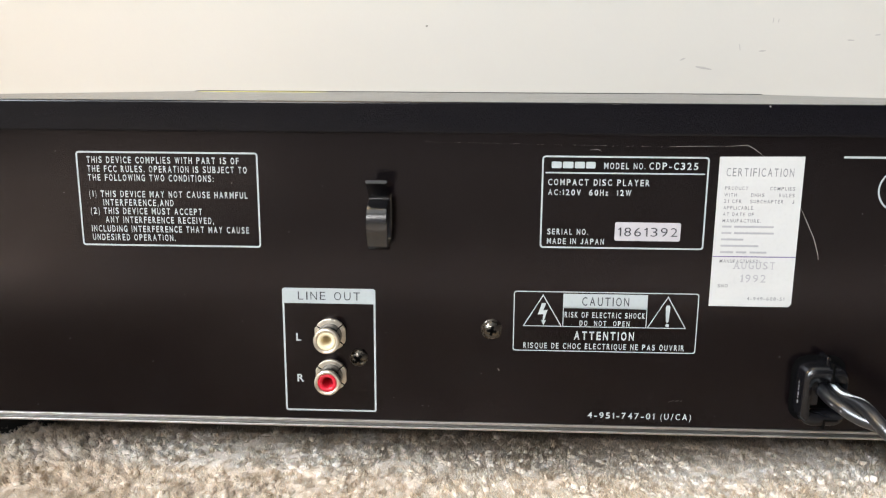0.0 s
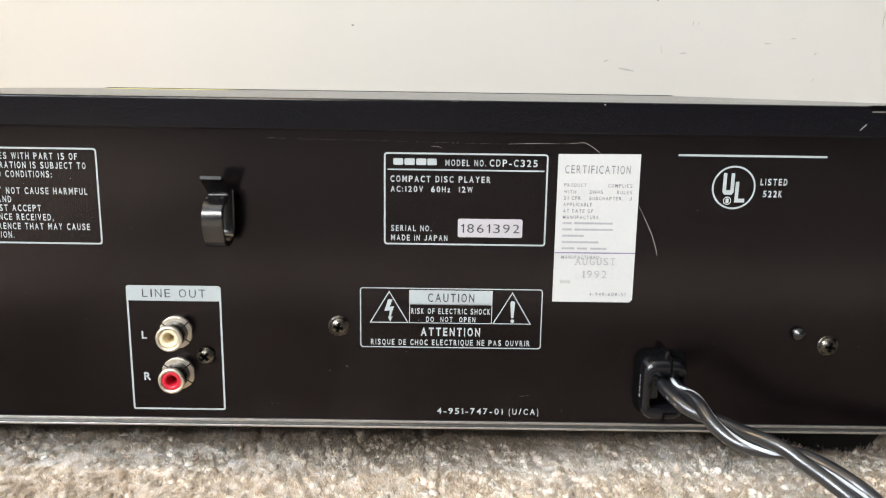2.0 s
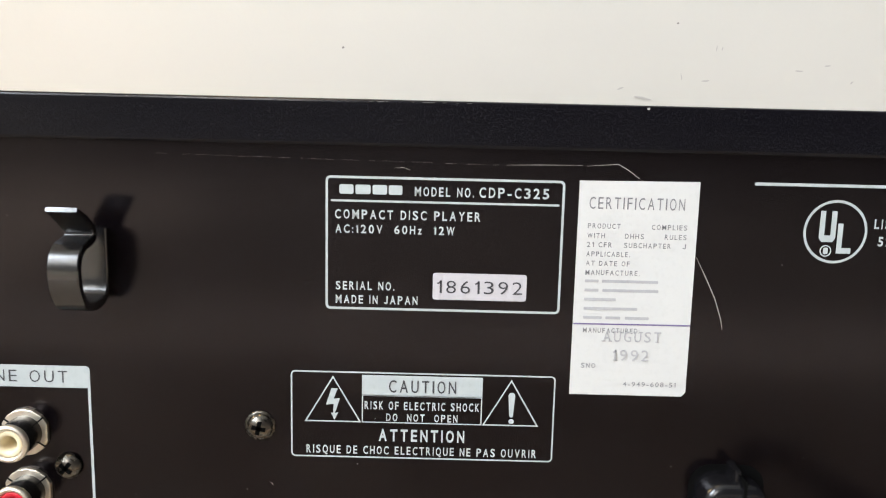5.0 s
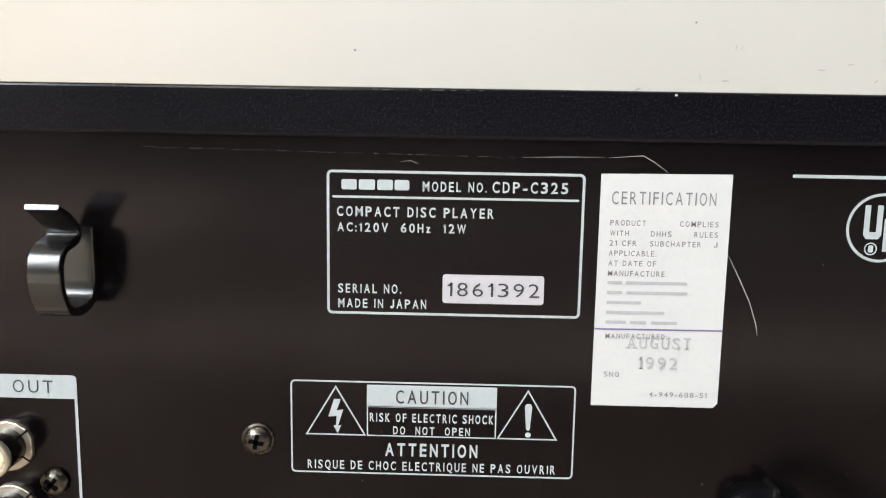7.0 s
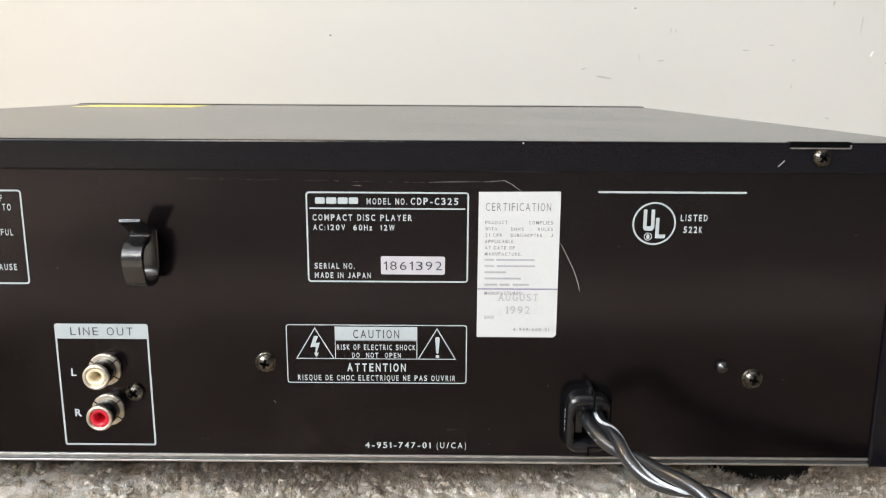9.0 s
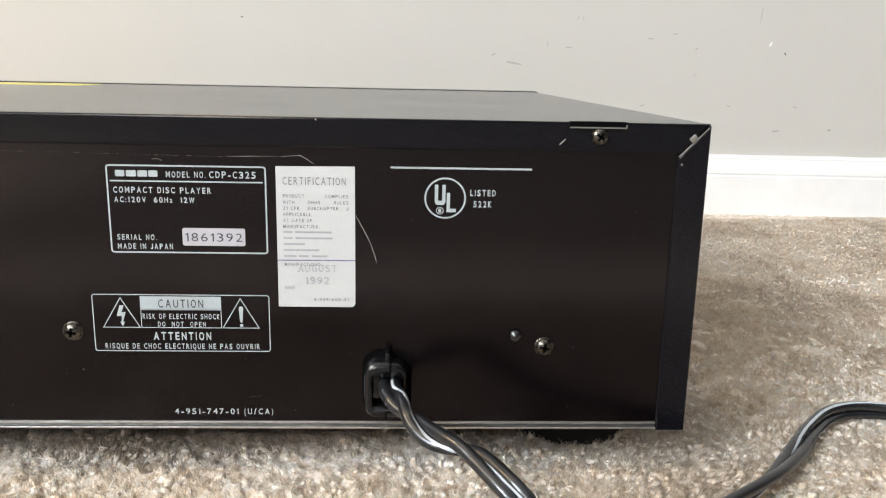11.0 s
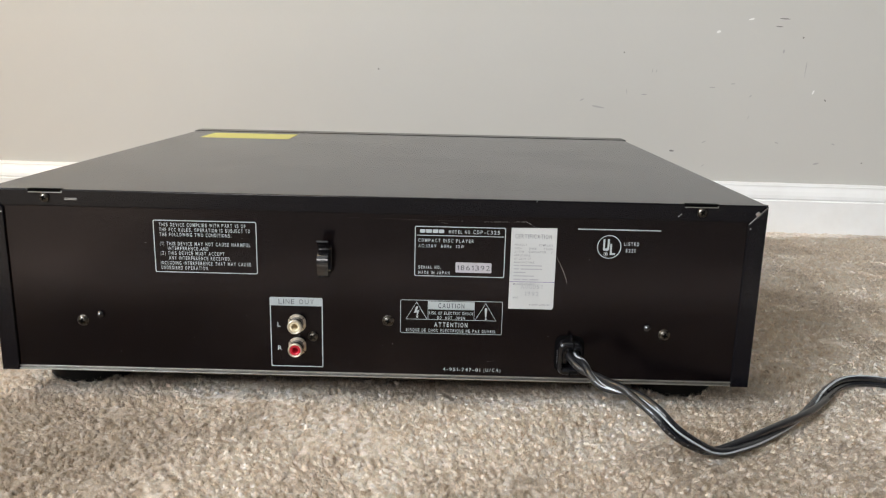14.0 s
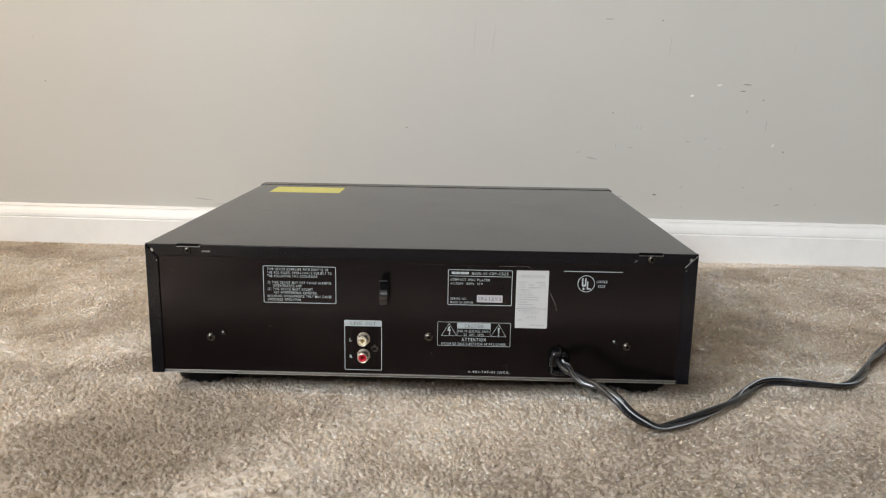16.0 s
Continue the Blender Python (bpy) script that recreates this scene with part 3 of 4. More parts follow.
# slots, stamped marks
for x0, x1 in ((-0.1900, -0.1716), (0.1692, 0.1875)):
    part("lip_slot", box(x0, x1, -0.0016, 0.0012, 0.1216, 0.12322), DARK, cover, "narrow dark slot in the fold")
    part("slot_edge", box(x0, x1, -0.0018, -0.0010, 0.12115, 0.12155), STEEL, cover, "bright slot edge")
    part("slot_edge", box(x1 - 0.0004, x1 + 0.0001, -0.0018, -0.0010, 0.12155, 0.1224), STEEL, cover, "bright slot edge")
for k in range(16):
    x, long = random.choice((random.uniform(-0.19, 0.165), random.uniform(0.03, 0.052))), random.uniform(0.0003, 0.0016)
    part("worn_fold", box(x, x + long, -0.0014, -0.0006, 0.12262, 0.12262 + random.uniform(0.00005, 0.00012)), GREY_STEEL, cover, "bare metal specks along the fold")
part("worn_fold", box(0.0884, 0.0889, -0.00142, -0.0008, 0.1222, 0.1226), SCRATCH, cover, "chip in the fold's paint")
for z in (0.1173, 0.1181):
    part("stamped_mark", box(-0.1703, -0.1636, -0.00142, -0.0010, z, z + 0.0003), SCRATCH, cover, "stamped line")
    part("stamped_mark", box(0.1620, 0.1672, -0.00142, -0.0010, z, z + 0.0003), PLASTIC, cover, "faint stamped line")
bm = bmesh.new()
bm.faces.new([bm.verts.new(v) for v in ((0.1659, -0.00145, 0.1159), (0.1662, -0.00145, 0.1157), (0.1680, -0.00145, 0.1175), (0.1678, -0.00145, 0.1177))])
part("scratch", bm, SCRATCH, cover, "short bright scratch")

# phono sockets
for z, core, label in ((0.0490, IVORY, "white left-channel phono socket"), (0.0352, RED, "red right-channel phono socket")):
    jx = -0.0442
    jack = part("phono_socket", lathe([(0.0039, 0.0), (0.0039, 0.0068)], 32), PLASTIC, player, label, True, (jx, 0, z))
    collar = part("collar", lathe([(0.0034, 0.0064), (0.0041, 0.0066), (0.0042, 0.0068), (0.0042, 0.0074), (0.0040, 0.0079), (0.0034, 0.0080), (0.0030, 0.0075), (0.0030, 0.002)], 32), NICKEL, None, "nickel-plated contact collar", True)
    collar.parent = jack
    pts = [(0.0054 * math.cos(radians(a)), 0.0054 * math.sin(radians(a))) for a in (22, 45, 68, 90, 112, 135, 158, 202, 225, 248, 270, 292, 315, 338)]
    nut = part("nut", prism(pts, -0.0010, 0.0, 0.0002, 2), NICKEL, None, "nickel-plated fixing ring", False)
    nut.parent = jack
    for w in (40, 145, -35):
        tick = part("nut_notch", box(0.0038, 0.0054, -0.0011, -0.0006, -0.00018, 0.00018), DARK, None, "")
        tick.parent = jack
        tick.rotation_euler = (0, radians(-w), 0)
    cup = part("insulator", lathe([(0.0030, 0.0070), (0.0030, 0.0074), (0.0027, 0.0076), (0.0019, 0.0074), (0.0016, 0.0068), (0.0015, 0.0020), (0.0, 0.0016)], 28), core, None, "coloured plastic insulator", True)
    cup.parent = jack

# spring clip for the cord: a bent plastic band, open at the top
CLIP_LINE = [(-1.0, 95.0), (-1.0, 91.0), (-1.0, 84.0), (-2.0, 81.0), (-4.6, 79.7), (-8.4, 79.7), (-11.6, 81.0), (-13.6, 84.0), (-14.2, 87.6), (-13.5, 90.6), (-11.5, 92.4), (-8.8, 93.0), (-7.0, 93.7), (-6.8, 95.1), (-8.6, 96.9), (-11.4, 98.7), (-14.2, 100.2)]
line = []
for k in range(len(CLIP_LINE) - 1):
    p0, p1, p2, p3 = [Vector(CLIP_LINE[min(max(j, 0), len(CLIP_LINE) - 1)]) for j in (k - 1, k, k + 1, k + 2)]
    for s in range(10):
        u = s / 10
        line.append(0.5 * (2 * p1 + (p2 - p0) * u + (2 * p0 - 5 * p1 + 4 * p2 - p3) * u * u + (3 * p1 - p0 - 3 * p2 + p3) * u ** 3))
line.append(Vector(CLIP_LINE[-1]))
bm = bmesh.new()
rows = []
for k, c in enumerate(line):
    d = (line[min(k + 1, len(line) - 1)] - line[max(k - 1, 0)]).normalized()
    n = Vector((-d.y, d.x)) * min(1.0, 0.55 + 0.03 * (len(line) - 1 - k))
    edge = ((-0.0302, 0.66), (-0.02998, 0.88), (-0.02422, 0.88), (-0.0240, 0.66), (-0.0240, -0.66), (-0.02422, -0.88), (-0.02998, -0.88), (-0.0302, -0.66))
    rows.append([bm.verts.new((x, 0.001 * (c + n * h).x, 0.001 * (c + n * h).y)) for x, h in edge])
for a, b in zip(rows, rows[1:]):
    for j in range(8):
        bm.faces.new((a[j], a[(j + 1) % 8], b[(j + 1) % 8], b[j]))
bm.faces.new(rows[0])
bm.faces.new(rows[-1][::-1])
bmesh.ops.recalc_face_normals(bm, faces=bm.faces[:])
part("cord_clip", bm, CLIP, player, "glossy black plastic cord clip on the rear panel")

# strain relief round the cord
SINK = Vector((0.0003, 0, -0.0021))
bm = bmesh.new()
outer = rounded(0.1038, 0.0262, 0.1178, 0.0460, 0.0042)
inner = rounded(0.1062, 0.0300, 0.1168, 0.0410, 0.0012)
rings = []
for pts, y in ((outer, 0.0), (outer, -0.0062), ([(0.1104 + (x - 0.1104) * 0.90, 0.0362 + (z - 0.0362) * 0.92) for x, z in outer], -0.0078), (inner, -0.0078), (inner, -0.0010)):
    rings.append([bm.verts.new((x, y, z)) for x, z in pts])
for a, b in zip(rings, rings[1:]):
    n = len(a)
    for k in range(n):
        bm.faces.new((a[k], a[(k + 1) % n], b[(k + 1) % n], b[k]))
bmesh.ops.recalc_face_normals(bm, faces=bm.faces[:])
relief = part("strain_relief", bm, PLASTIC, player, "black plastic strain relief bushing of the cord", True)
part("relief_hole", box(0.1058, 0.1172, -0.0013, -0.0002, 0.0296, 0.0414), DARK, relief, "dark opening")
part("relief_clamp", box(0.1064, 0.1090, -0.0066, -0.0012, 0.0330, 0.0408, 0.0004), PLASTIC, relief, "clamping jaw")
part("relief_split", box(0.1120, 0.1126, -0.0082, -0.0010, 0.0408, 0.0470, 0.0001, 1), DARK, relief, "split in the bushing")
part("relief_split", box(0.1108, 0.1150, -0.0081, -0.0040, 0.0284, 0.0290), DARK, relief, "split in the bushing")
part("relief_split", box(0.1106, 0.1112, -0.0081, -0.0040, 0.0258, 0.0288), DARK, relief, "split in the bushing")
part("relief_rib", box(0.1106, 0.1120, -0.0060, -0.0002, 0.0456, 0.0486, 0.0003), PLASTIC, relief, "locating rib")
# shadow gap round the bushing, drawn as a flat dark plate
part("panel_cutout", prism(rounded(0.1027, 0.0254, 0.1194, 0.0474, 0.0048), -0.0002, 0.0004), DARK, relief, "shadow gap round the panel's cut-out, painted dark")
for k, (dz, tall) in enumerate(((0.0, 0.9), (1.6, 0.5), (2.6, 0.9), (4.2, 0.7), (5.4, 0.4), (6.3, 0.9))):
    part("moulded_mark", box(0.10362, 0.1040, -0.0046 + 0.0004 * (k % 2), -0.0040, 0.0330 + 0.001 * dz, 0.0330 + 0.001 * (dz + tall)), GREY_INK, relief, "small unreadable moulded mark")
for ob in (relief, *relief.children):
    ob.data.transform(Matrix.Translation(SINK))


# ---- printing on the rear panel ----
PY = -0.00018


def patch(name, bm, mat, parent=None, label=""):
    return part(name, bm, mat, parent or panel, label)


def mm(*values):
    return [0.001 * v for v in values]


patch("printed_frame", outline_box(*mm(-123.1, 77.2, -65.6, 107.2), 0.0011, 0.00055, PY), INK)
for text, x0, base, x1 in (("THIS DEVICE COMPLIES WITH PART 15 OF", -119.7, 103.55, -71.6), ("THE FCC RULES. OPERATION IS SUBJECT TO", -119.7, 100.75, -69.2),
                           ("THE FOLLOWING TWO CONDITIONS:", -119.7, 98.0, -79.8), ("(1) THIS DEVICE MAY NOT CAUSE HARMFUL", -119.7, 92.85, -69.3),
                           ("INTERFERENCE,AND", -115.4, 90.15, -92.9), ("(2) THIS DEVICE MUST ACCEPT", -119.6, 87.45, -84.0),
                           ("ANY INTERFERENCE RECEIVED,", -115.1, 84.65, -80.4), ("INCLUDING INTERFERENCE THAT MAY CAUSE", -119.8, 81.75, -69.3),
                           ("UNDESIRED OPERATION.", -119.7, 79.0, -93.0)):
    printed(text, x0, base, x1, 1.95, PY, INK, panel, 0.014)

patch("printed_frame", outline_box(*mm(22.1, 78.5, 72.5, 107.2), 0.0011, 0.00052, PY), INK)
patch("printed_rule", flat(rounded(*mm(23.2, 101.75, 71.4, 102.2), 0.0001, 1), PY), INK)
# the maker's mark, as plain bars
for x0, x1 in ((25.0, 28.0), (28.4, 31.6), (32.0, 35.1), (35.4, 38.3)):
    patch("maker_mark", flat(rounded(*mm(x0, 103.4, x1, 105.4), 0.0004), PY), INK, None, "plain bar in place of the maker's mark")
for text, x0, base, x1, cap, weight in (("MODEL NO.", 40.9, 103.3, 53.4, 1.85, 0.014), ("CDP-C325", 54.5, 103.3, 69.2, 2.05, 0.014), ("COMPACT DISC PLAYER", 24.1, 98.2, 54.9, 1.85, 0.016),
                                        ("AC:120V  60Hz  12W", 24.2, 95.15, 49.5, 1.7, 0.016), ("SERIAL NO.", 24.3, 82.85, 36.9, 1.75, 0.014), ("MADE IN JAPAN", 24.3, 79.85, 41.9, 1.75, 0.014)):
    printed(text, x0, base, x1, cap, PY, INK, panel, weight)
plate = patch("serial_label", prism(rounded(*mm(45.1, 81.1, 65.2, 86.9), 0.0006), -0.00016, 0.0), SILVER_LABEL, None, "pale silver serial number label")
printed("1861392", 46.0, 82.55, 64.3, 2.75, PY - 0.00006, BLACK_INK, plate, -0.012)

patch("printed_frame", outline_box(*mm(14.5, 44.8, 72.4, 64.6), 0.0010, 0.00034, PY), INK)
caution = patch("caution_field", flat(rounded(*mm(30.1, 59.2, 56.5, 63.9), 0.0001, 1), PY), INK, None, "pale printed field")
patch("printed_frame", outline_box(*mm(30.1, 53.0, 56.5, 59.4), 0.0001, 0.00026, PY), INK)
printed("CAUTION", 36.0, 60.1, 50.7, 2.75, PY - 0.0001, BLACK_INK, caution, 0.0)
for text, x0, base, x1, cap, weight in (("RISK OF ELECTRIC SHOCK", 30.7, 56.15, 55.9, 1.75, 0.016), ("DO  NOT  OPEN", 35.5, 53.5, 51.2, 1.65, 0.016), ("ATTENTION", 33.9, 48.9, 52.8, 2.6, 0.022),
                                        ("RISQUE DE CHOC ELECTRIQUE NE PAS OUVRIR", 17.9, 45.75, 68.8, 1.8, 0.014)):
    printed(text, x0, base, x1, cap, PY, INK, panel, weight)


def triangle_ring(x0, x1, z0, z1, w):
    a, b, c = Vector((x0, z0)), Vector((x1, z0)), Vector(((x0 + x1) / 2, z1))
    mid = (a + b + c) / 3
    inner = [mid + (v - mid) * (1 - w / ((z1 - z0) / 3)) for v in (a, b, c)]
    return ring([0.001 * v for v in (a, b, c)], [0.001 * v for v in inner], PY)


patch("warning_triangle", triangle_ring(17.5, 30.0, 53.0, 63.6, 0.30), INK)
patch("warning_triangle", triangle_ring(56.6, 69.0, 53.0, 63.6, 0.30), INK)
bolt = [(23.4, 60.7), (24.8, 60.7), (23.9, 58.3), (25.3, 58.5), (24.2, 55.0), (24.9, 55.2), (24.1, 53.4), (23.3, 55.1), (23.8, 55.1), (23.9, 57.1), (22.2, 56.9)]
patch("lightning_mark", flat([tuple(mm(x, z)) for x, z in bolt], PY), INK)
patch("exclamation_mark", flat([tuple(mm(x, z)) for x, z in ((62.55, 55.3), (62.8, 55.0), (63.1, 55.0), (63.35, 55.3), (63.7, 60.0), (63.4, 60.6), (62.5, 60.6), (62.2, 60.0))], PY), INK)
patch("exclamation_dot", flat(rounded(*mm(62.4, 53.5, 63.6, 54.6), 0.00055), PY), INK)

# the line-out field
patch("printed_frame", outline_box(*mm(-59.5, 22.6, -29.5, 64.3), 0.0009, 0.00062, PY), INK)
header = patch("line_out_field", flat(rounded(*mm(-59.3, 59.3, -29.7, 64.2), 0.0008), PY - 0.00004), INK, None, "pale printed field")
printed("LINE OUT", -54.4, 60.45, -34.4, 2.7, PY - 0.0001, BLACK_INK, header, -0.012)
printed("L", -55.4, 46.7, -53.7, 2.45, PY, INK, panel, 0.02)
printed("R", -55.4, 32.75, -53.2, 2.45, PY, INK, panel, 0.02)

# the listing mark, as plain shapes
patch("printed_rule", flat(rounded(*mm(112.1, 107.2, 157.8, 107.85), 0.0003), PY), INK)


def circle(cx, cz, r, n=40):
    return [(0.001 * (cx + r * math.cos(2 * math.pi * k / n)), 0.001 * (cz + r * math.sin(2 * math.pi * k / n))) for k in range(n)]


patch("listing_ring", ring(circle(129.9, 97.8, 6.75), circle(129.9, 97.8, 6.2), PY), INK, None, "printed ring of a listing mark")
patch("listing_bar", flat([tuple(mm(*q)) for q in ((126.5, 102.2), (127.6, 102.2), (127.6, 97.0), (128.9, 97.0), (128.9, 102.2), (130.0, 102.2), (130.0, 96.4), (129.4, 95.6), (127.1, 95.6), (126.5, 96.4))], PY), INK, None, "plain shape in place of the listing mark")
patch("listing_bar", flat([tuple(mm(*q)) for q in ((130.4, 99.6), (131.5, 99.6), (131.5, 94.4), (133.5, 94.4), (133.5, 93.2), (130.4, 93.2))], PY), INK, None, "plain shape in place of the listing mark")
patch("listing_dot", ring(circle(128.2, 93.7, 1.25, 24), circle(128.2, 93.7, 1.0, 24), PY), INK)
patch("listing_dot", flat(rounded(*mm(127.7, 93.0, 128.7, 94.4), 0.0003), PY), INK)
printed("LISTED", 138.0, 98.7, 146.3, 1.9, PY, INK, panel, 0.02)
printed("522K", 139.1, 95.0, 145.0, 1.9, PY, INK, panel, 0.02)
printed("4-951-747-01 (U/CA)", 39.4, 22.3, 72.5, 2.0, PY, INK, panel, 0.010)

# the white certification label
bm = prism([tuple(mm(*q)) for q in ((75.5, 107.35), (100.75, 107.6), (100.75, 61.7), (99.9, 60.75), (75.45, 60.75))], -0.00022, 0.0)
cert = part("certification_label", bm, PAPER, panel, "white printed paper certification label with a curled corner")
CY = -0.00034
printed("CERTIFICATION", 77.7, 101.5, 97.8, 2.5, CY, GREY_INK, cert, -0.006)
for text, x0, base, x1 in (("PRODUCT", 77.6, 97.35, 84.5), ("COMPLIES", 91.1, 97.35, 98.6), ("WITH", 77.6, 95.3, 81.3), ("DHHS", 85.6, 95.3, 89.6), ("RULES", 94.0, 95.3, 98.6),
                           ("21 CFR", 77.6, 93.35, 82.9), ("SUBCHAPTER", 85.5, 93.35, 95.4), ("J", 97.9, 93.35, 98.6), ("APPLICABLE.", 77.6, 91.35, 86.9), ("AT DATE OF", 77.6, 89.35, 86.9),
                           ("MANUFACTURE.", 77.6, 87.35, 89.2), ("MANUFACTURED:", 77.7, 74.7, 89.9), ("SNO", 77.7, 66.8, 80.8), ("4-949-608-51", 87.0, 62.8, 98.5)):
    printed(text, x0, base, x1, 1.05, CY, GREY_INK, cert, 0.0)
for z, words in ((85.5, ((77.6, 80.5), (81.2, 93.2))), (83.5, ((77.6, 80.6), (81.4, 93.4))), (81.5, ((77.6, 84.4),)), (79.5, ((77.6, 89.1),)), (77.5, ((77.6, 81.6), (82.4, 85.6), (86.6, 91.7)))):
    for x0, x1 in words:
        patch("address_bar", flat(rounded(*mm(x0, z + 0.22, x1, z + 0.84), 0.0001, 1), CY), BAR_INK, cert, "plain grey bar in place of small print")
patch("label_rule", flat([tuple(mm(*q)) for q in ((75.5, 76.45), (100.75, 76.55), (100.75, 76.85), (75.5, 76.75))], CY), PURPLE_INK, cert)
printed("AUGUST", 82.1, 72.8, 94.6, 2.3, CY - 0.0001, STAMP_INK, cert, 0.0, label="grey stamped date", serif=True)
printed("1992", 84.4, 68.6, 92.2, 2.4, CY - 0.0001, STAMP_INK, cert, 0.0, label="grey stamped date", serif=True)


def ribbon(points, width):
    bm = bmesh.new()
    pts = [Vector((0.001 * x, PY * 0.6, 0.001 * z)) for x, z in points]
    pairs = []
    for k, c in enumerate(pts):
        d = (pts[min(k + 1, len(pts) - 1)] - pts[max(k - 1, 0)]).normalized()
        n = Vector((-d.z, 0, d.x)) * 0.0005 * width * (1 if 0 < k < len(pts) - 1 else 0.3)
        pairs.append((bm.verts.new(c + n), bm.verts.new(c - n)))
    for a, b in zip(pairs, pairs[1:]):
        f = bm.faces.new((a[0], a[1], b[1], b[0]))
        f.normal_update()
        if f.normal.y > 0:
            f.normal_flip()
    return bm


for points, width in (([(101.0, 91.7), (103.5, 87.0), (105.7, 82.6), (107.3, 78.0), (107.7, 75.9)], 0.16), ([(76.9, 110.4), (83.4, 110.9), (85.6, 109.7), (88.5, 107.6)], 0.14),
                      ([(60.0, 110.2), (67.5, 110.4), (76.0, 110.5)], 0.10), ([(9.7, 38.6), (10.2, 38.2), (10.5, 37.7)], 0.16),
                      ([(36.5, 109.0), (38.5, 109.2), (40.0, 108.6)], 0.08), ([(64.9, 28.6), (69.5, 28.9)], 0.07)):
    patch("scratch", ribbon(points, width), SCRATCH, None, "fine scratch through the paint")
x = -14.0
while x < 58:
    step = random.uniform(0.8, 4.5)
    z = 111.0 - 0.012 * (x + 14)
    patch("scratch", ribbon([(x, z), (x + step * 0.5, z + random.uniform(-0.04, 0.04)), (x + step, z - 0.012 * step)], random.uniform(0.012, 0.03)), SCRATCH, None, "fine scratch through the paint")
    x += step + random.uniform(0.1, 1.8)

# dust on the panel
bm = bmesh.new()
for k in range(70):
    x, z, r = random.uniform(-200, 200), random.uniform(22, 112), random.uniform(0.05, 0.16)
    if 22 < x < 101 and 60 < z < 108:
        continue
    w = random.uniform(0, 3)
    bm.faces.new([bm.verts.new((0.001 * (x + r * math.cos(w - a)), PY * 0.7, 0.001 * (z + 0.6 * r * math.sin(w - a)))) for a in (0, 1.3, 2.6, 3.9, 5.2)])
tagged(patch("dust", bm, INK, None, "scattered pale dust specks"), "", "", "", "stuff")

# ---- the power cord: two cores twisted round each other, one with a pale stripe ----
CORD = [
    (0.1128, -0.0021, 0.0366), (0.1128, -0.0103, 0.0354), (0.1177, -0.0217, 0.0337), (0.1253, -0.0337, 0.0308), (0.1371, -0.0440, 0.0304), (0.1472, -0.0577, 0.0263), (0.1553, -0.0626, 0.0189), (0.1654, -0.0634, 0.0124),
    (0.1776, -0.0599, 0.0066), (0.1933, -0.0524, 0.0062), (0.2188, -0.0339, 0.0062), (0.2428, -0.0139, 0.0066), (0.2600, 0.0050, 0.0066), (0.2735, 0.0210, 0.0066), (0.2880, 0.0345, 0.0065), (0.3045, 0.0400, 0.0062),
    (0.3260, 0.0352, 0.0064), (0.3537, 0.0333, 0.0062), (0.3776, 0.0533, 0.0062), (0.4108, 0.0990, 0.0062), (0.4450, 0.1390, 0.0060), (0.4900, 0.1900, 0.0060), (0.5600, 0.2300, 0.0060), (0.7000, 0.2600, 0.0060),
]
path = []
for k in range(len(CORD) - 1):
    p0, p1, p2, p3 = [Vector(CORD[min(max(j, 0), len(CORD) - 1)]) for j in (k - 1, k, k + 1, k + 2)]
    n = max(4, round((p2 - p1).length / 0.0005 if k < 8 else (p2 - p1).length / 0.0020))
    for s in range(n):
        u = s / n
        path.append(0.5 * (2 * p1 + (p2 - p0) * u + (2 * p0 - 5 * p1 + 4 * p2 - p3) * u * u + (3 * p1 - p0 - 3 * p2 + p3) * u ** 3))
cord = thing("power_cord", (0.30, 0.035, 0), "black twisted power cord with pale stripe on the carpet", "power cord")
CORE = 0.0020
TURNS = ((0.0, 1.05), (0.013, 0.85), (0.028, 0.0), (0.053, -1.0), (0.115, -2.0), (0.209, -3.0), (0.331, -4.0), (0.44, -5.0), (0.54, -6.0), (0.90, -9.0))  # run, half turns
SEEN = ((0.0, 1.2), (0.010, 0.9), (0.016, 1.6), (0.022, 2.3), (0.030, 2.0), (0.045, 0.1), (0.07, 0.0), (0.10, -0.25), (0.12, 0.35), (0.15, 0.35), (0.19, -0.3), (0.205, 0.4), (0.22, 1.1), (0.27, 1.2), (0.31, 1.6), (0.345, 0.6), (0.36, 0.3), (0.90, 0.3))  # run, where the stripe lies round its core
frames, run = [], 0.0
for k, c in enumerate(path):
    d = (path[min(k + 1, len(path) - 1)] - path[max(k - 1, 0)]).normalized()
    side = d.cross(Vector((0, 0, 1))).normalized()
    run += (c - path[k - 1]).length if k else 0
    w = math.pi * (np.interp(run, [a for a, _ in TURNS], [b for _, b in TURNS]) - 1)
    frames.append((c, side, side.cross(d), w, run))


def band(centre, lo, hi, at, half_wide):
    """A strip of ink along a core between two runs of the cord."""
    bm = bmesh.new()
    pairs = []
    for q, (c, side, over, w, run) in zip(centre, frames):
        if lo <= run <= hi:
            pairs.append([bm.verts.new(q + (CORE + 0.00008) * (side * math.cos(at(run) + e) + over * math.sin(at(run) + e))) for e in (-half_wide, -half_wide / 3, half_wide / 3, half_wide)])
    for a, b in zip(pairs, pairs[1:]):
        for j in range(3):
            bm.faces.new((a[j], b[j], b[j + 1], a[j + 1]))
    return bm


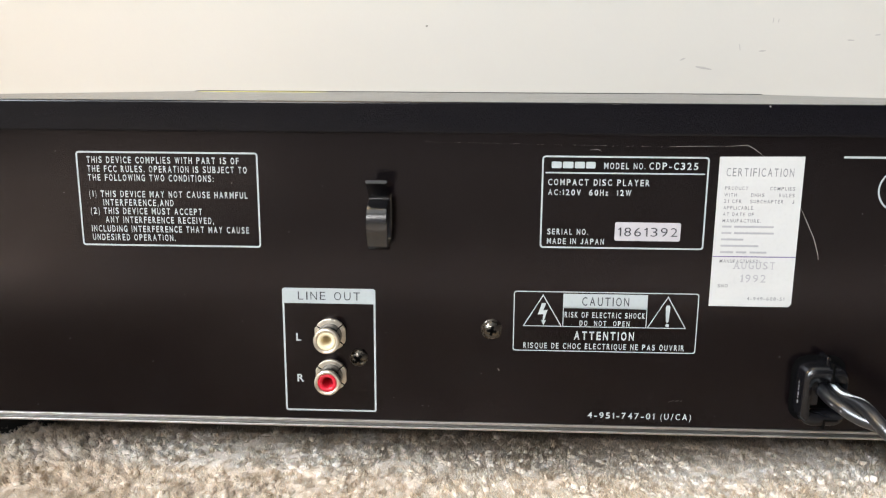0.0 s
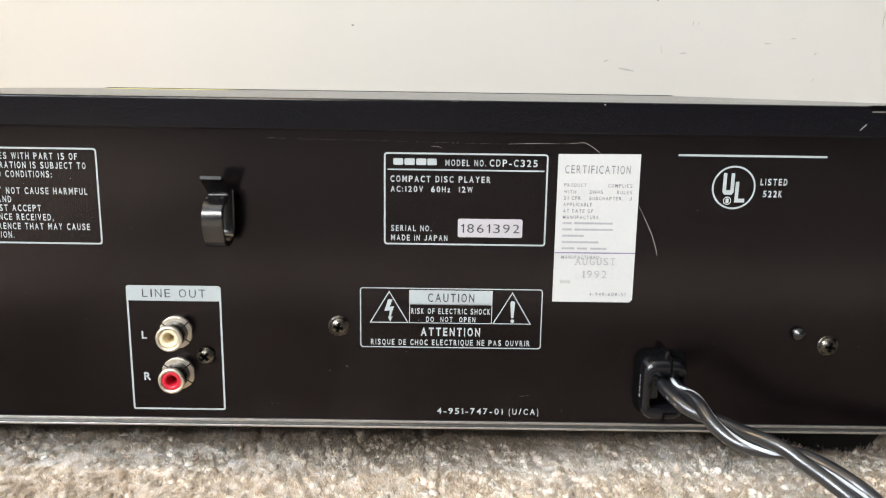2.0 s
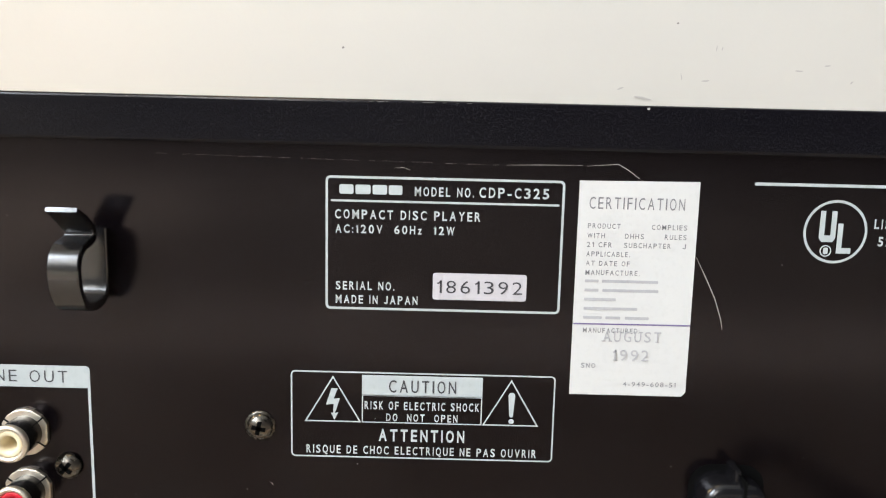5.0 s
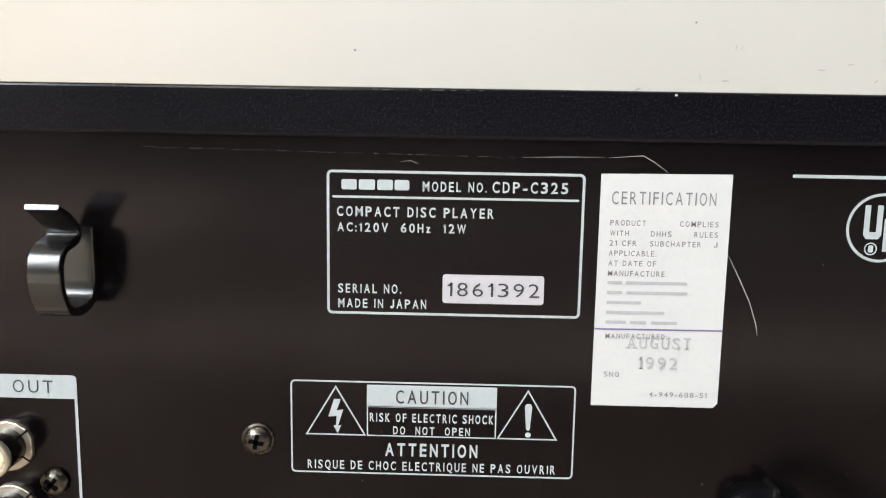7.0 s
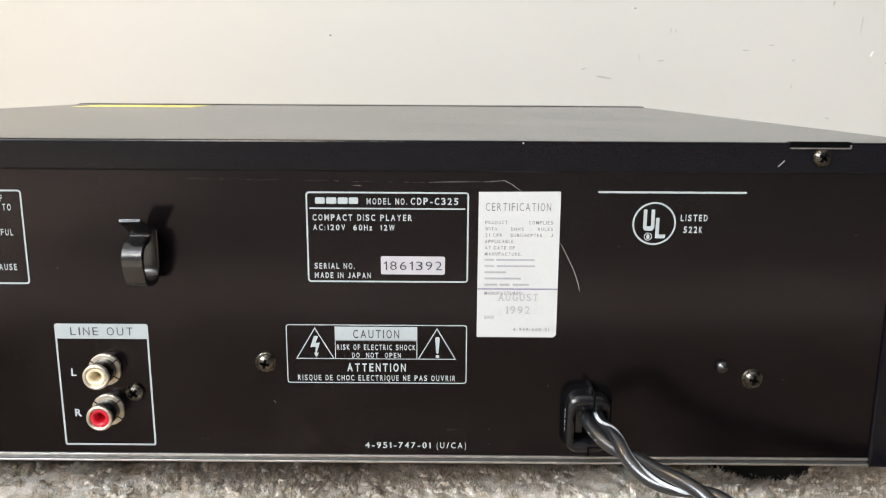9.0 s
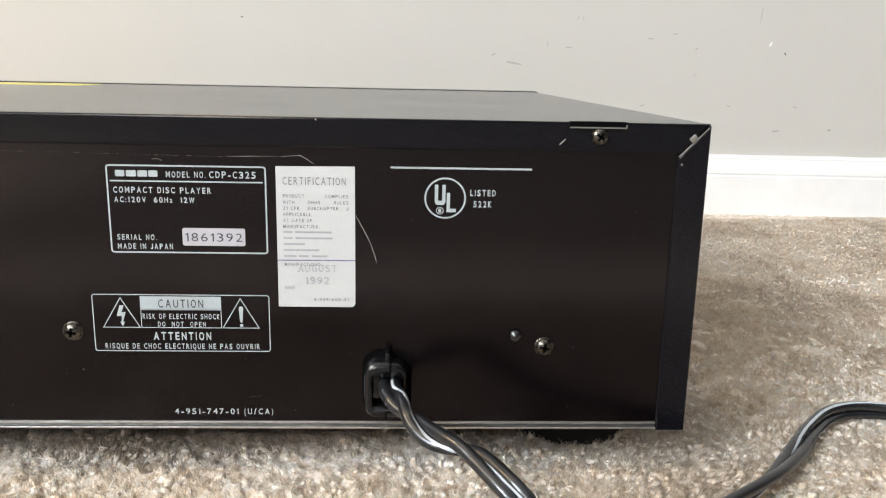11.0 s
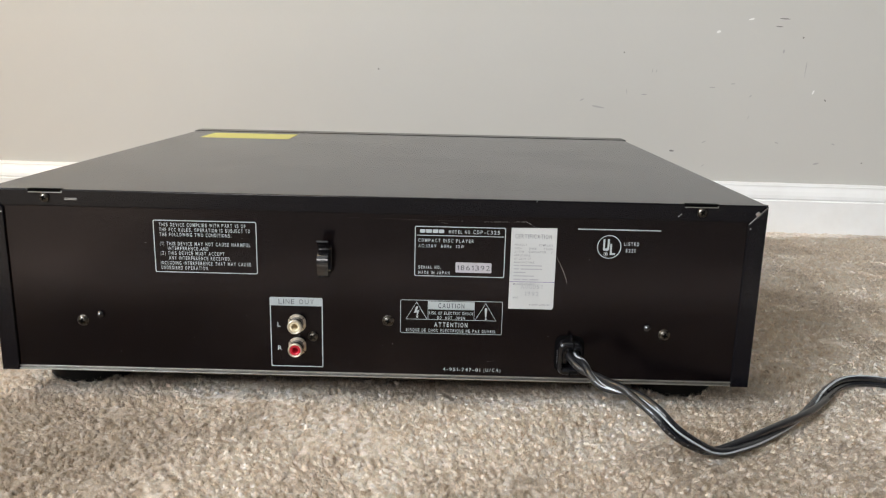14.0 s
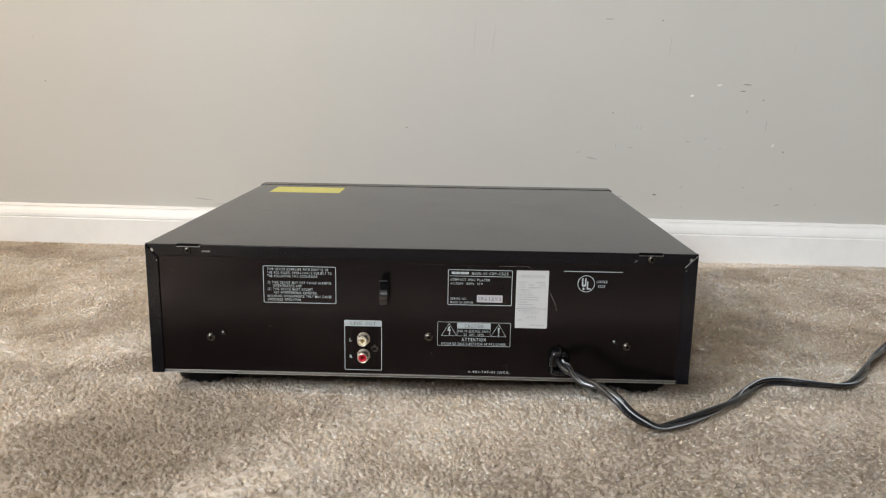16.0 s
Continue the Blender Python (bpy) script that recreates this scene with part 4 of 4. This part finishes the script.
for half in (0, math.pi):
    centre = [c + 0.00185 * (side * math.cos(w + half) + over * math.sin(w + half)) for c, side, over, w, run in frames]
    core = part("cord_core", tube(centre, CORE, 14), CABLE, cord, "black insulated core", True)
    if half:
        part("stripe", band(centre, 0.0, 1.0, lambda r: float(np.interp(r, [a for a, _ in SEEN], [b for _, b in SEEN])), 0.24), STRIPE, core, "pale stripe along the core", True)
    else:
        for lo, hi in ((0.0105, 0.0115), (0.0135, 0.0145), (0.069, 0.0705), (0.072, 0.0728), (0.0742, 0.0752), (0.0768, 0.0778), (0.0795, 0.0808), (0.0825, 0.0838), (0.090, 0.0912), (0.0930, 0.0936), (0.0955, 0.0962)):
            part("cord_print", band(centre, lo, hi, lambda r: 0.0, 0.15), GREY_INK, core, "small unreadable printed mark", True)

# ---- the carpet's pile ----


PILE_TOP = 0.0030


def lie(x, y):
    """How the pile leans, in soft patches."""
    lean = np.zeros(x.shape + (2,))
    for kx, ky, ph, a, b in ((9, 5, 0.3, 0.7, 0.2), (-6, 13, 1.9, -0.3, 0.7), (17, 8, 4.0, 0.35, -0.45), (24, -31, 2.2, 0.35, 0.3), (47, 39, 0.9, -0.2, 0.3), (-60, 52, 2.9, 0.2, 0.25)):
        wave = np.sin(kx * x + ky * y + ph + 0.8 * np.sin(21 * y - 13 * x + ph))
        lean += np.stack((a * wave, b * wave), -1)
    return lean


def soft_noise(x, y, cell, rng):
    """Smooth noise between -1 and 1 with bumps about as wide as the cell."""
    u, v = (x - x.min()) / cell, (y - y.min()) / cell
    table = rng.uniform(-1, 1, (int(u.max()) + 3, int(v.max()) + 3))
    i, j = u.astype(int), v.astype(int)
    p, q = u - i, v - j
    p, q = p * p * (3 - 2 * p), q * q * (3 - 2 * q)
    return (table[i, j] * (1 - p) + table[i + 1, j] * p) * (1 - q) + (table[i, j + 1] * (1 - p) + table[i + 1, j + 1] * p) * q


def tufts(x, y, cell, rng):
    """Heights of rounded tufts, one a cell, jostled out of their rows."""
    u, v = (x - x.min()) / cell + 1, (y - y.min()) / cell + 1
    shape = (int(u.max()) + 3, int(v.max()) + 3)
    jx, jy, tall = rng.uniform(0, 1, shape), rng.uniform(0, 1, shape), rng.uniform(0.55, 1.0, shape)
    i, j = u.astype(int), v.astype(int)
    best = np.zeros(x.shape)
    for di in (-1, 0, 1):
        for dj in (-1, 0, 1):
            a, b = i + di, j + dj
            d2 = (u - a - jx[a, b]) ** 2 + (v - b - jy[a, b]) ** 2
            best = np.maximum(best, tall[a, b] * np.sqrt(np.maximum(0.0, 1 - d2 / 1.1)))
    return best


def carpet_sheet(x0, x1, y0, y1, step, cell, seed, label):
    """The carpet's surface: a close sheet of soft rounded tufts with hollows between them."""
    rng = np.random.default_rng(seed)
    nx, ny = int((x1 - x0) / step) + 1, int((y1 - y0) / step) + 1
    x, y = np.meshgrid(x0 + step * np.arange(nx), y0 + step * np.arange(ny), indexing="ij")
    wx = x + 0.0012 * soft_noise(x, y, 0.0045, rng) + 0.0005 * soft_noise(x, y, 0.0016, rng)
    wy = y + 0.0012 * soft_noise(x, y, 0.0045, rng) + 0.0005 * soft_noise(x, y, 0.0016, rng)
    tuft = tufts(wx, wy, cell, rng)
    rise = 0.0042 * (tuft - 0.74) + 0.0010 * soft_noise(x, y, 0.0075, rng) + 0.0006 * soft_noise(x, y, 0.0032, rng) + 0.00035 * soft_noise(x, y, 0.0013, rng) + 0.0006 * soft_noise(x, y, 0.05, rng)
    rise += rng.uniform(-0.00012, 0.00012, rise.shape)
    lean = lie(x, y)
    co = np.stack((x + lean[..., 0] * 0.55 * (rise + 0.0006), y + (lean[..., 1] * 0.55 - 0.15) * (rise + 0.0006), PILE_TOP - 0.0022 + 0.7 * rise), -1)
    k = np.arange(nx * ny, dtype=np.int32).reshape(nx, ny)
    quads = np.stack((k[:-1, :-1], k[1:, :-1], k[1:, 1:], k[:-1, 1:]), -1).reshape(-1, 4)
    mx, my = x[:-1, :-1].ravel() + step / 2, y[:-1, :-1].ravel() + step / 2
    quads = quads[~(past_wall(mx, my) | under_player(mx, my))]
    me = bpy.data.meshes.new("carpet_pile")
    me.vertices.add(nx * ny)
    me.vertices.foreach_set("co", co.ravel().astype(np.float32))
    me.loops.add(quads.size)
    me.loops.foreach_set("vertex_index", quads.ravel())
    me.polygons.add(len(quads))
    me.polygons.foreach_set("loop_start", np.arange(0, quads.size, 4, dtype=np.int32))
    me.polygons.foreach_set("use_smooth", np.ones(len(quads), dtype=bool))
    me.update(calc_edges=True)
    me.materials.append(CARPET)
    return tagged(new("carpet_pile", me), label, "carpet", "", "stuff")


def loose_fibres(x0, x1, y0, y1, count, long, wide, seed, label):
    """Loose fibres that curl out of the tufts, each one a slender sliver."""
    rng = np.random.default_rng(seed)
    x, y = rng.uniform(x0, x1, count), rng.uniform(y0, y1, count)
    keep = ~(past_wall(x, y) | under_player(x, y))
    x, y = x[keep], y[keep]
    n = x.size
    turn, rise, length = rng.uniform(0, 2 * np.pi, n), rng.uniform(-0.1, 0.6, n), long * rng.uniform(0.5, 1.3, n)
    base = PILE_TOP + rng.uniform(-0.0010, 0.0008, n)
    side = turn + np.pi / 2 + rng.uniform(-0.4, 0.4, n)
    co = np.zeros((n, 3, 3))
    for k, sgn in ((0, -0.5), (1, 0.5)):
        co[:, k] = np.stack((x + sgn * wide * np.cos(side), y + sgn * wide * np.sin(side), base), 1)
    run = np.sqrt(1 - rise ** 2) * length
    co[:, 2] = np.stack((x + run * np.cos(turn), y + run * np.sin(turn), base + rise * length), 1)
    facing = np.cross(co[:, 1] - co[:, 0], co[:, 2] - co[:, 0])[:, 2] < 0
    co[facing, 0], co[facing, 1] = co[facing, 1].copy(), co[facing, 0].copy()
    up = np.stack((rng.normal(0, 0.25, n), rng.normal(0, 0.25, n), np.ones(n)), 1)
    up /= np.linalg.norm(up, axis=1, keepdims=True)
    me = bpy.data.meshes.new("carpet_fibres")
    me.vertices.add(3 * n)
    me.vertices.foreach_set("co", co.ravel().astype(np.float32))
    me.loops.add(3 * n)
    me.loops.foreach_set("vertex_index", np.arange(3 * n, dtype=np.int32))
    me.polygons.add(n)
    me.polygons.foreach_set("loop_start", np.arange(0, 3 * n, 3, dtype=np.int32))
    me.polygons.foreach_set("use_smooth", np.ones(n, dtype=bool))
    me.update(calc_edges=True)
    me.normals_split_custom_set_from_vertices(np.repeat(up, 3, axis=0).astype(np.float32))
    me.materials.append(FIBRE)
    return tagged(new("carpet_fibres", me), label, "carpet", "", "stuff")


def past_wall(x, y):
    return y > 0.548 - 0.0419 * x


def under_player(x, y):
    return (np.abs(x) < 0.19) & (y > 0.03) & (y < 0.36)


def carpet_tufts(x0, x1, y0, y1, cell, sides, rings, seed, label):
    """Upright yarn ends packed side by side: each one swells from its root and closes in a soft rounded tip."""
    rng = np.random.default_rng(seed)
    x, y = [v.ravel() for v in np.meshgrid(np.arange(x0, x1, cell), np.arange(y0, y1, cell), indexing="ij")]
    x, y = x + rng.uniform(-0.5, 0.5, x.size) * cell, y + rng.uniform(-0.5, 0.5, x.size) * cell
    keep = ~(past_wall(x, y) | under_player(x, y))
    x, y = x[keep], y[keep]
    n = x.size
    lean = lie(x, y) * 0.22 + rng.normal(0, 0.24, (n, 2)) + np.array((0.0, -0.08))
    top = PILE_TOP - 0.0012 + 0.0006 * soft_noise(x, y, 0.045, rng) + 0.0009 * soft_noise(x, y, 0.008, rng) + rng.uniform(-0.0010, 0.0006, n)
    root = PILE_TOP - 0.0052
    fat = cell * rng.uniform(0.50, 0.72, n)
    oval, turn = rng.uniform(0.75, 1.25, n), rng.uniform(0, 2 * np.pi, n)
    shape = {2: ((0.15, 0.70), (0.74, 0.95)), 3: ((0.10, 0.60), (0.62, 1.0), (0.90, 0.72)), 4: ((0.10, 0.55), (0.50, 0.95), (0.78, 1.0), (0.95, 0.62))}[rings]
    co = np.zeros((n, rings * sides + 1, 3))
    for r, (u, wide) in enumerate(shape):
        for k in range(sides):
            a = turn + 2 * np.pi * (k + 0.5 * r) / sides
            w = fat * wide * rng.uniform(0.72, 1.28, n)
            co[:, r * sides + k] = np.stack((x + lean[:, 0] * u * u * (top - root) + w * oval * np.cos(a), y + lean[:, 1] * u * u * (top - root) + w / oval * np.sin(a), root + u * (top - root) + rng.uniform(-0.0002, 0.0002, n)), 1)
    co[:, -1] = np.stack((x + lean[:, 0] * (top - root), y + lean[:, 1] * (top - root), top), 1)
    tri = []
    for r in range(rings - 1):
        for k in range(sides):
            a, b = r * sides + k, r * sides + (k + 1) % sides
            tri += [(a, b, a + sides), (b, b + sides, a + sides)]
    tri += [((rings - 1) * sides + k, (rings - 1) * sides + (k + 1) % sides, rings * sides) for k in range(sides)]
    faces = (np.array(tri, dtype=np.int32)[None] + (np.arange(n, dtype=np.int32) * (rings * sides + 1))[:, None, None]).reshape(-1)
    me = bpy.data.meshes.new("carpet_tufts")
    me.vertices.add(n * (rings * sides + 1))
    me.vertices.foreach_set("co", co.ravel().astype(np.float32))
    me.loops.add(faces.size)
    me.loops.foreach_set("vertex_index", faces)
    me.polygons.add(faces.size // 3)
    me.polygons.foreach_set("loop_start", np.arange(0, faces.size, 3, dtype=np.int32))
    me.polygons.foreach_set("use_smooth", np.ones(faces.size // 3, dtype=bool))
    me.update(calc_edges=True)
    me.materials.append(CARPET)
    return tagged(new("carpet_tufts", me), label, "carpet", "", "stuff")


def yarn_ends(x0, x1, y0, y1, cell, per, wide, seed, label):
    """Fluffy cut ends: bunches of fine fibres that stand up and spread, each bunch lit as one soft round tip."""
    rng = np.random.default_rng(seed)
    x, y = [v.ravel() for v in np.meshgrid(np.arange(x0, x1, cell), np.arange(y0, y1, cell), indexing="ij")]
    x, y = x + rng.uniform(-0.5, 0.5, x.size) * cell, y + rng.uniform(-0.5, 0.5, x.size) * cell
    keep = ~(past_wall(x, y) | under_player(x, y))
    x, y = x[keep], y[keep]
    lean = lie(x, y) * 0.22 + rng.normal(0, 0.24, (x.size, 2)) + np.array((0.0, -0.08))
    top = PILE_TOP + 0.0006 * soft_noise(x, y, 0.045, rng) + 0.0006 * soft_noise(x, y, 0.008, rng) + rng.uniform(-0.0008, 0.0006, x.size)
    x, y, lean, top = np.repeat(x, per), np.repeat(y, per), np.repeat(lean, per, axis=0), np.repeat(top, per)
    n = x.size
    turn, far = rng.uniform(0, 2 * np.pi, n), np.sqrt(rng.uniform(0, 1, n))
    out = np.stack((np.cos(turn), np.sin(turn)), 1)
    end = top - 0.0013 * far ** 2 + rng.uniform(-0.0004, 0.0004, n)
    root = end - rng.uniform(0.0016, 0.0030, n)
    low = np.stack((x + 0.40 * cell * far * out[:, 0] + lean[:, 0] * 0.002, y + 0.40 * cell * far * out[:, 1] + lean[:, 1] * 0.002, root), 1)
    high = np.stack((x + 0.95 * cell * far * out[:, 0] + lean[:, 0] * 0.005, y + 0.95 * cell * far * out[:, 1] + lean[:, 1] * 0.005, end), 1)
    high[:, :2] += rng.normal(0, 0.0005, (n, 2))
    spin = rng.uniform(-0.9, 0.9, n)
    across = np.stack((np.cos(spin), np.sin(spin), rng.uniform(-0.4, 0.4, n)), 1) * (wide * rng.uniform(0.35, 0.65, n))[:, None]
    blunt = (rng.uniform(0, 1, n) < 0.5)[:, None]
    one = np.where(blunt, high, low)
    co = np.stack((one - across, one + across, np.where(blunt, low, high)), 1)
    turned = np.cross(co[:, 1] - co[:, 0], co[:, 2] - co[:, 0]) @ np.array((0.0, -0.8, 0.6)) < 0
    co[turned, 0], co[turned, 1] = co[turned, 1].copy(), co[turned, 0].copy()
    soft = np.stack((0.75 * far * out[:, 0] + 0.5 * lean[:, 0], 0.75 * far * out[:, 1] + 0.5 * lean[:, 1], np.full(n, 0.85)), 1) + rng.normal(0, 0.12, (n, 3))
    soft /= np.linalg.norm(soft, axis=1, keepdims=True)
    me = bpy.data.meshes.new("carpet_yarn_ends")
    me.vertices.add(3 * n)
    me.vertices.foreach_set("co", co.ravel().astype(np.float32))
    me.loops.add(3 * n)
    me.loops.foreach_set("vertex_index", np.arange(3 * n, dtype=np.int32))
    me.polygons.add(n)
    me.polygons.foreach_set("loop_start", np.arange(0, 3 * n, 3, dtype=np.int32))
    me.polygons.foreach_set("use_smooth", np.ones(n, dtype=bool))
    me.update(calc_edges=True)
    me.normals_split_custom_set_from_vertices(np.repeat(soft, 3, axis=0).astype(np.float32))
    me.materials.append(YARN_END)
    return tagged(new("carpet_yarn_ends", me), label, "carpet", "", "stuff")


PILE = "beige cut-pile carpet with soft rounded tufts"
carpet_sheet(-0.42, 0.62, -0.335, 0.0602, 0.0036, 0.0040, 3, PILE)
carpet_sheet(-0.80, 0.85, 0.0500, 0.62, 0.0040, 0.0044, 4, PILE)
carpet_tufts(-0.40, 0.50, -0.21, 0.045, 0.0030, 4, 3, 7, PILE)
carpet_tufts(0.20, 0.74, 0.045, 0.50, 0.0030, 4, 2, 8, PILE)
carpet_tufts(-0.68, -0.20, 0.045, 0.58, 0.0030, 4, 2, 9, PILE)
yarn_ends(-0.40, 0.50, -0.21, 0.045, 0.0030, 36, 0.00028, 7, "fluffy cut yarn ends of the beige carpet")
ENDS = "fluffy cut yarn ends of the beige carpet"
yarn_ends(0.20, 0.50, 0.045, 0.20, 0.0030, 26, 0.00036, 8, ENDS)
yarn_ends(0.20, 0.50, 0.20, 0.50, 0.0030, 12, 0.00055, 10, ENDS)
yarn_ends(0.50, 0.74, 0.045, 0.50, 0.0030, 10, 0.0006, 11, ENDS)
yarn_ends(-0.44, -0.20, 0.045, 0.20, 0.0030, 18, 0.00045, 9, ENDS)
yarn_ends(-0.68, -0.44, 0.045, 0.20, 0.0030, 10, 0.0006, 12, ENDS)
yarn_ends(-0.68, -0.20, 0.20, 0.58, 0.0030, 10, 0.0006, 13, ENDS)
loose_fibres(-0.38, 0.48, -0.20, 0.05, 60000, 0.0020, 0.00018, 5, "loose pale fibres on the carpet")
loose_fibres(-0.60, 0.66, 0.05, 0.58, 30000, 0.0026, 0.00035, 6, "loose pale fibres on the carpet")
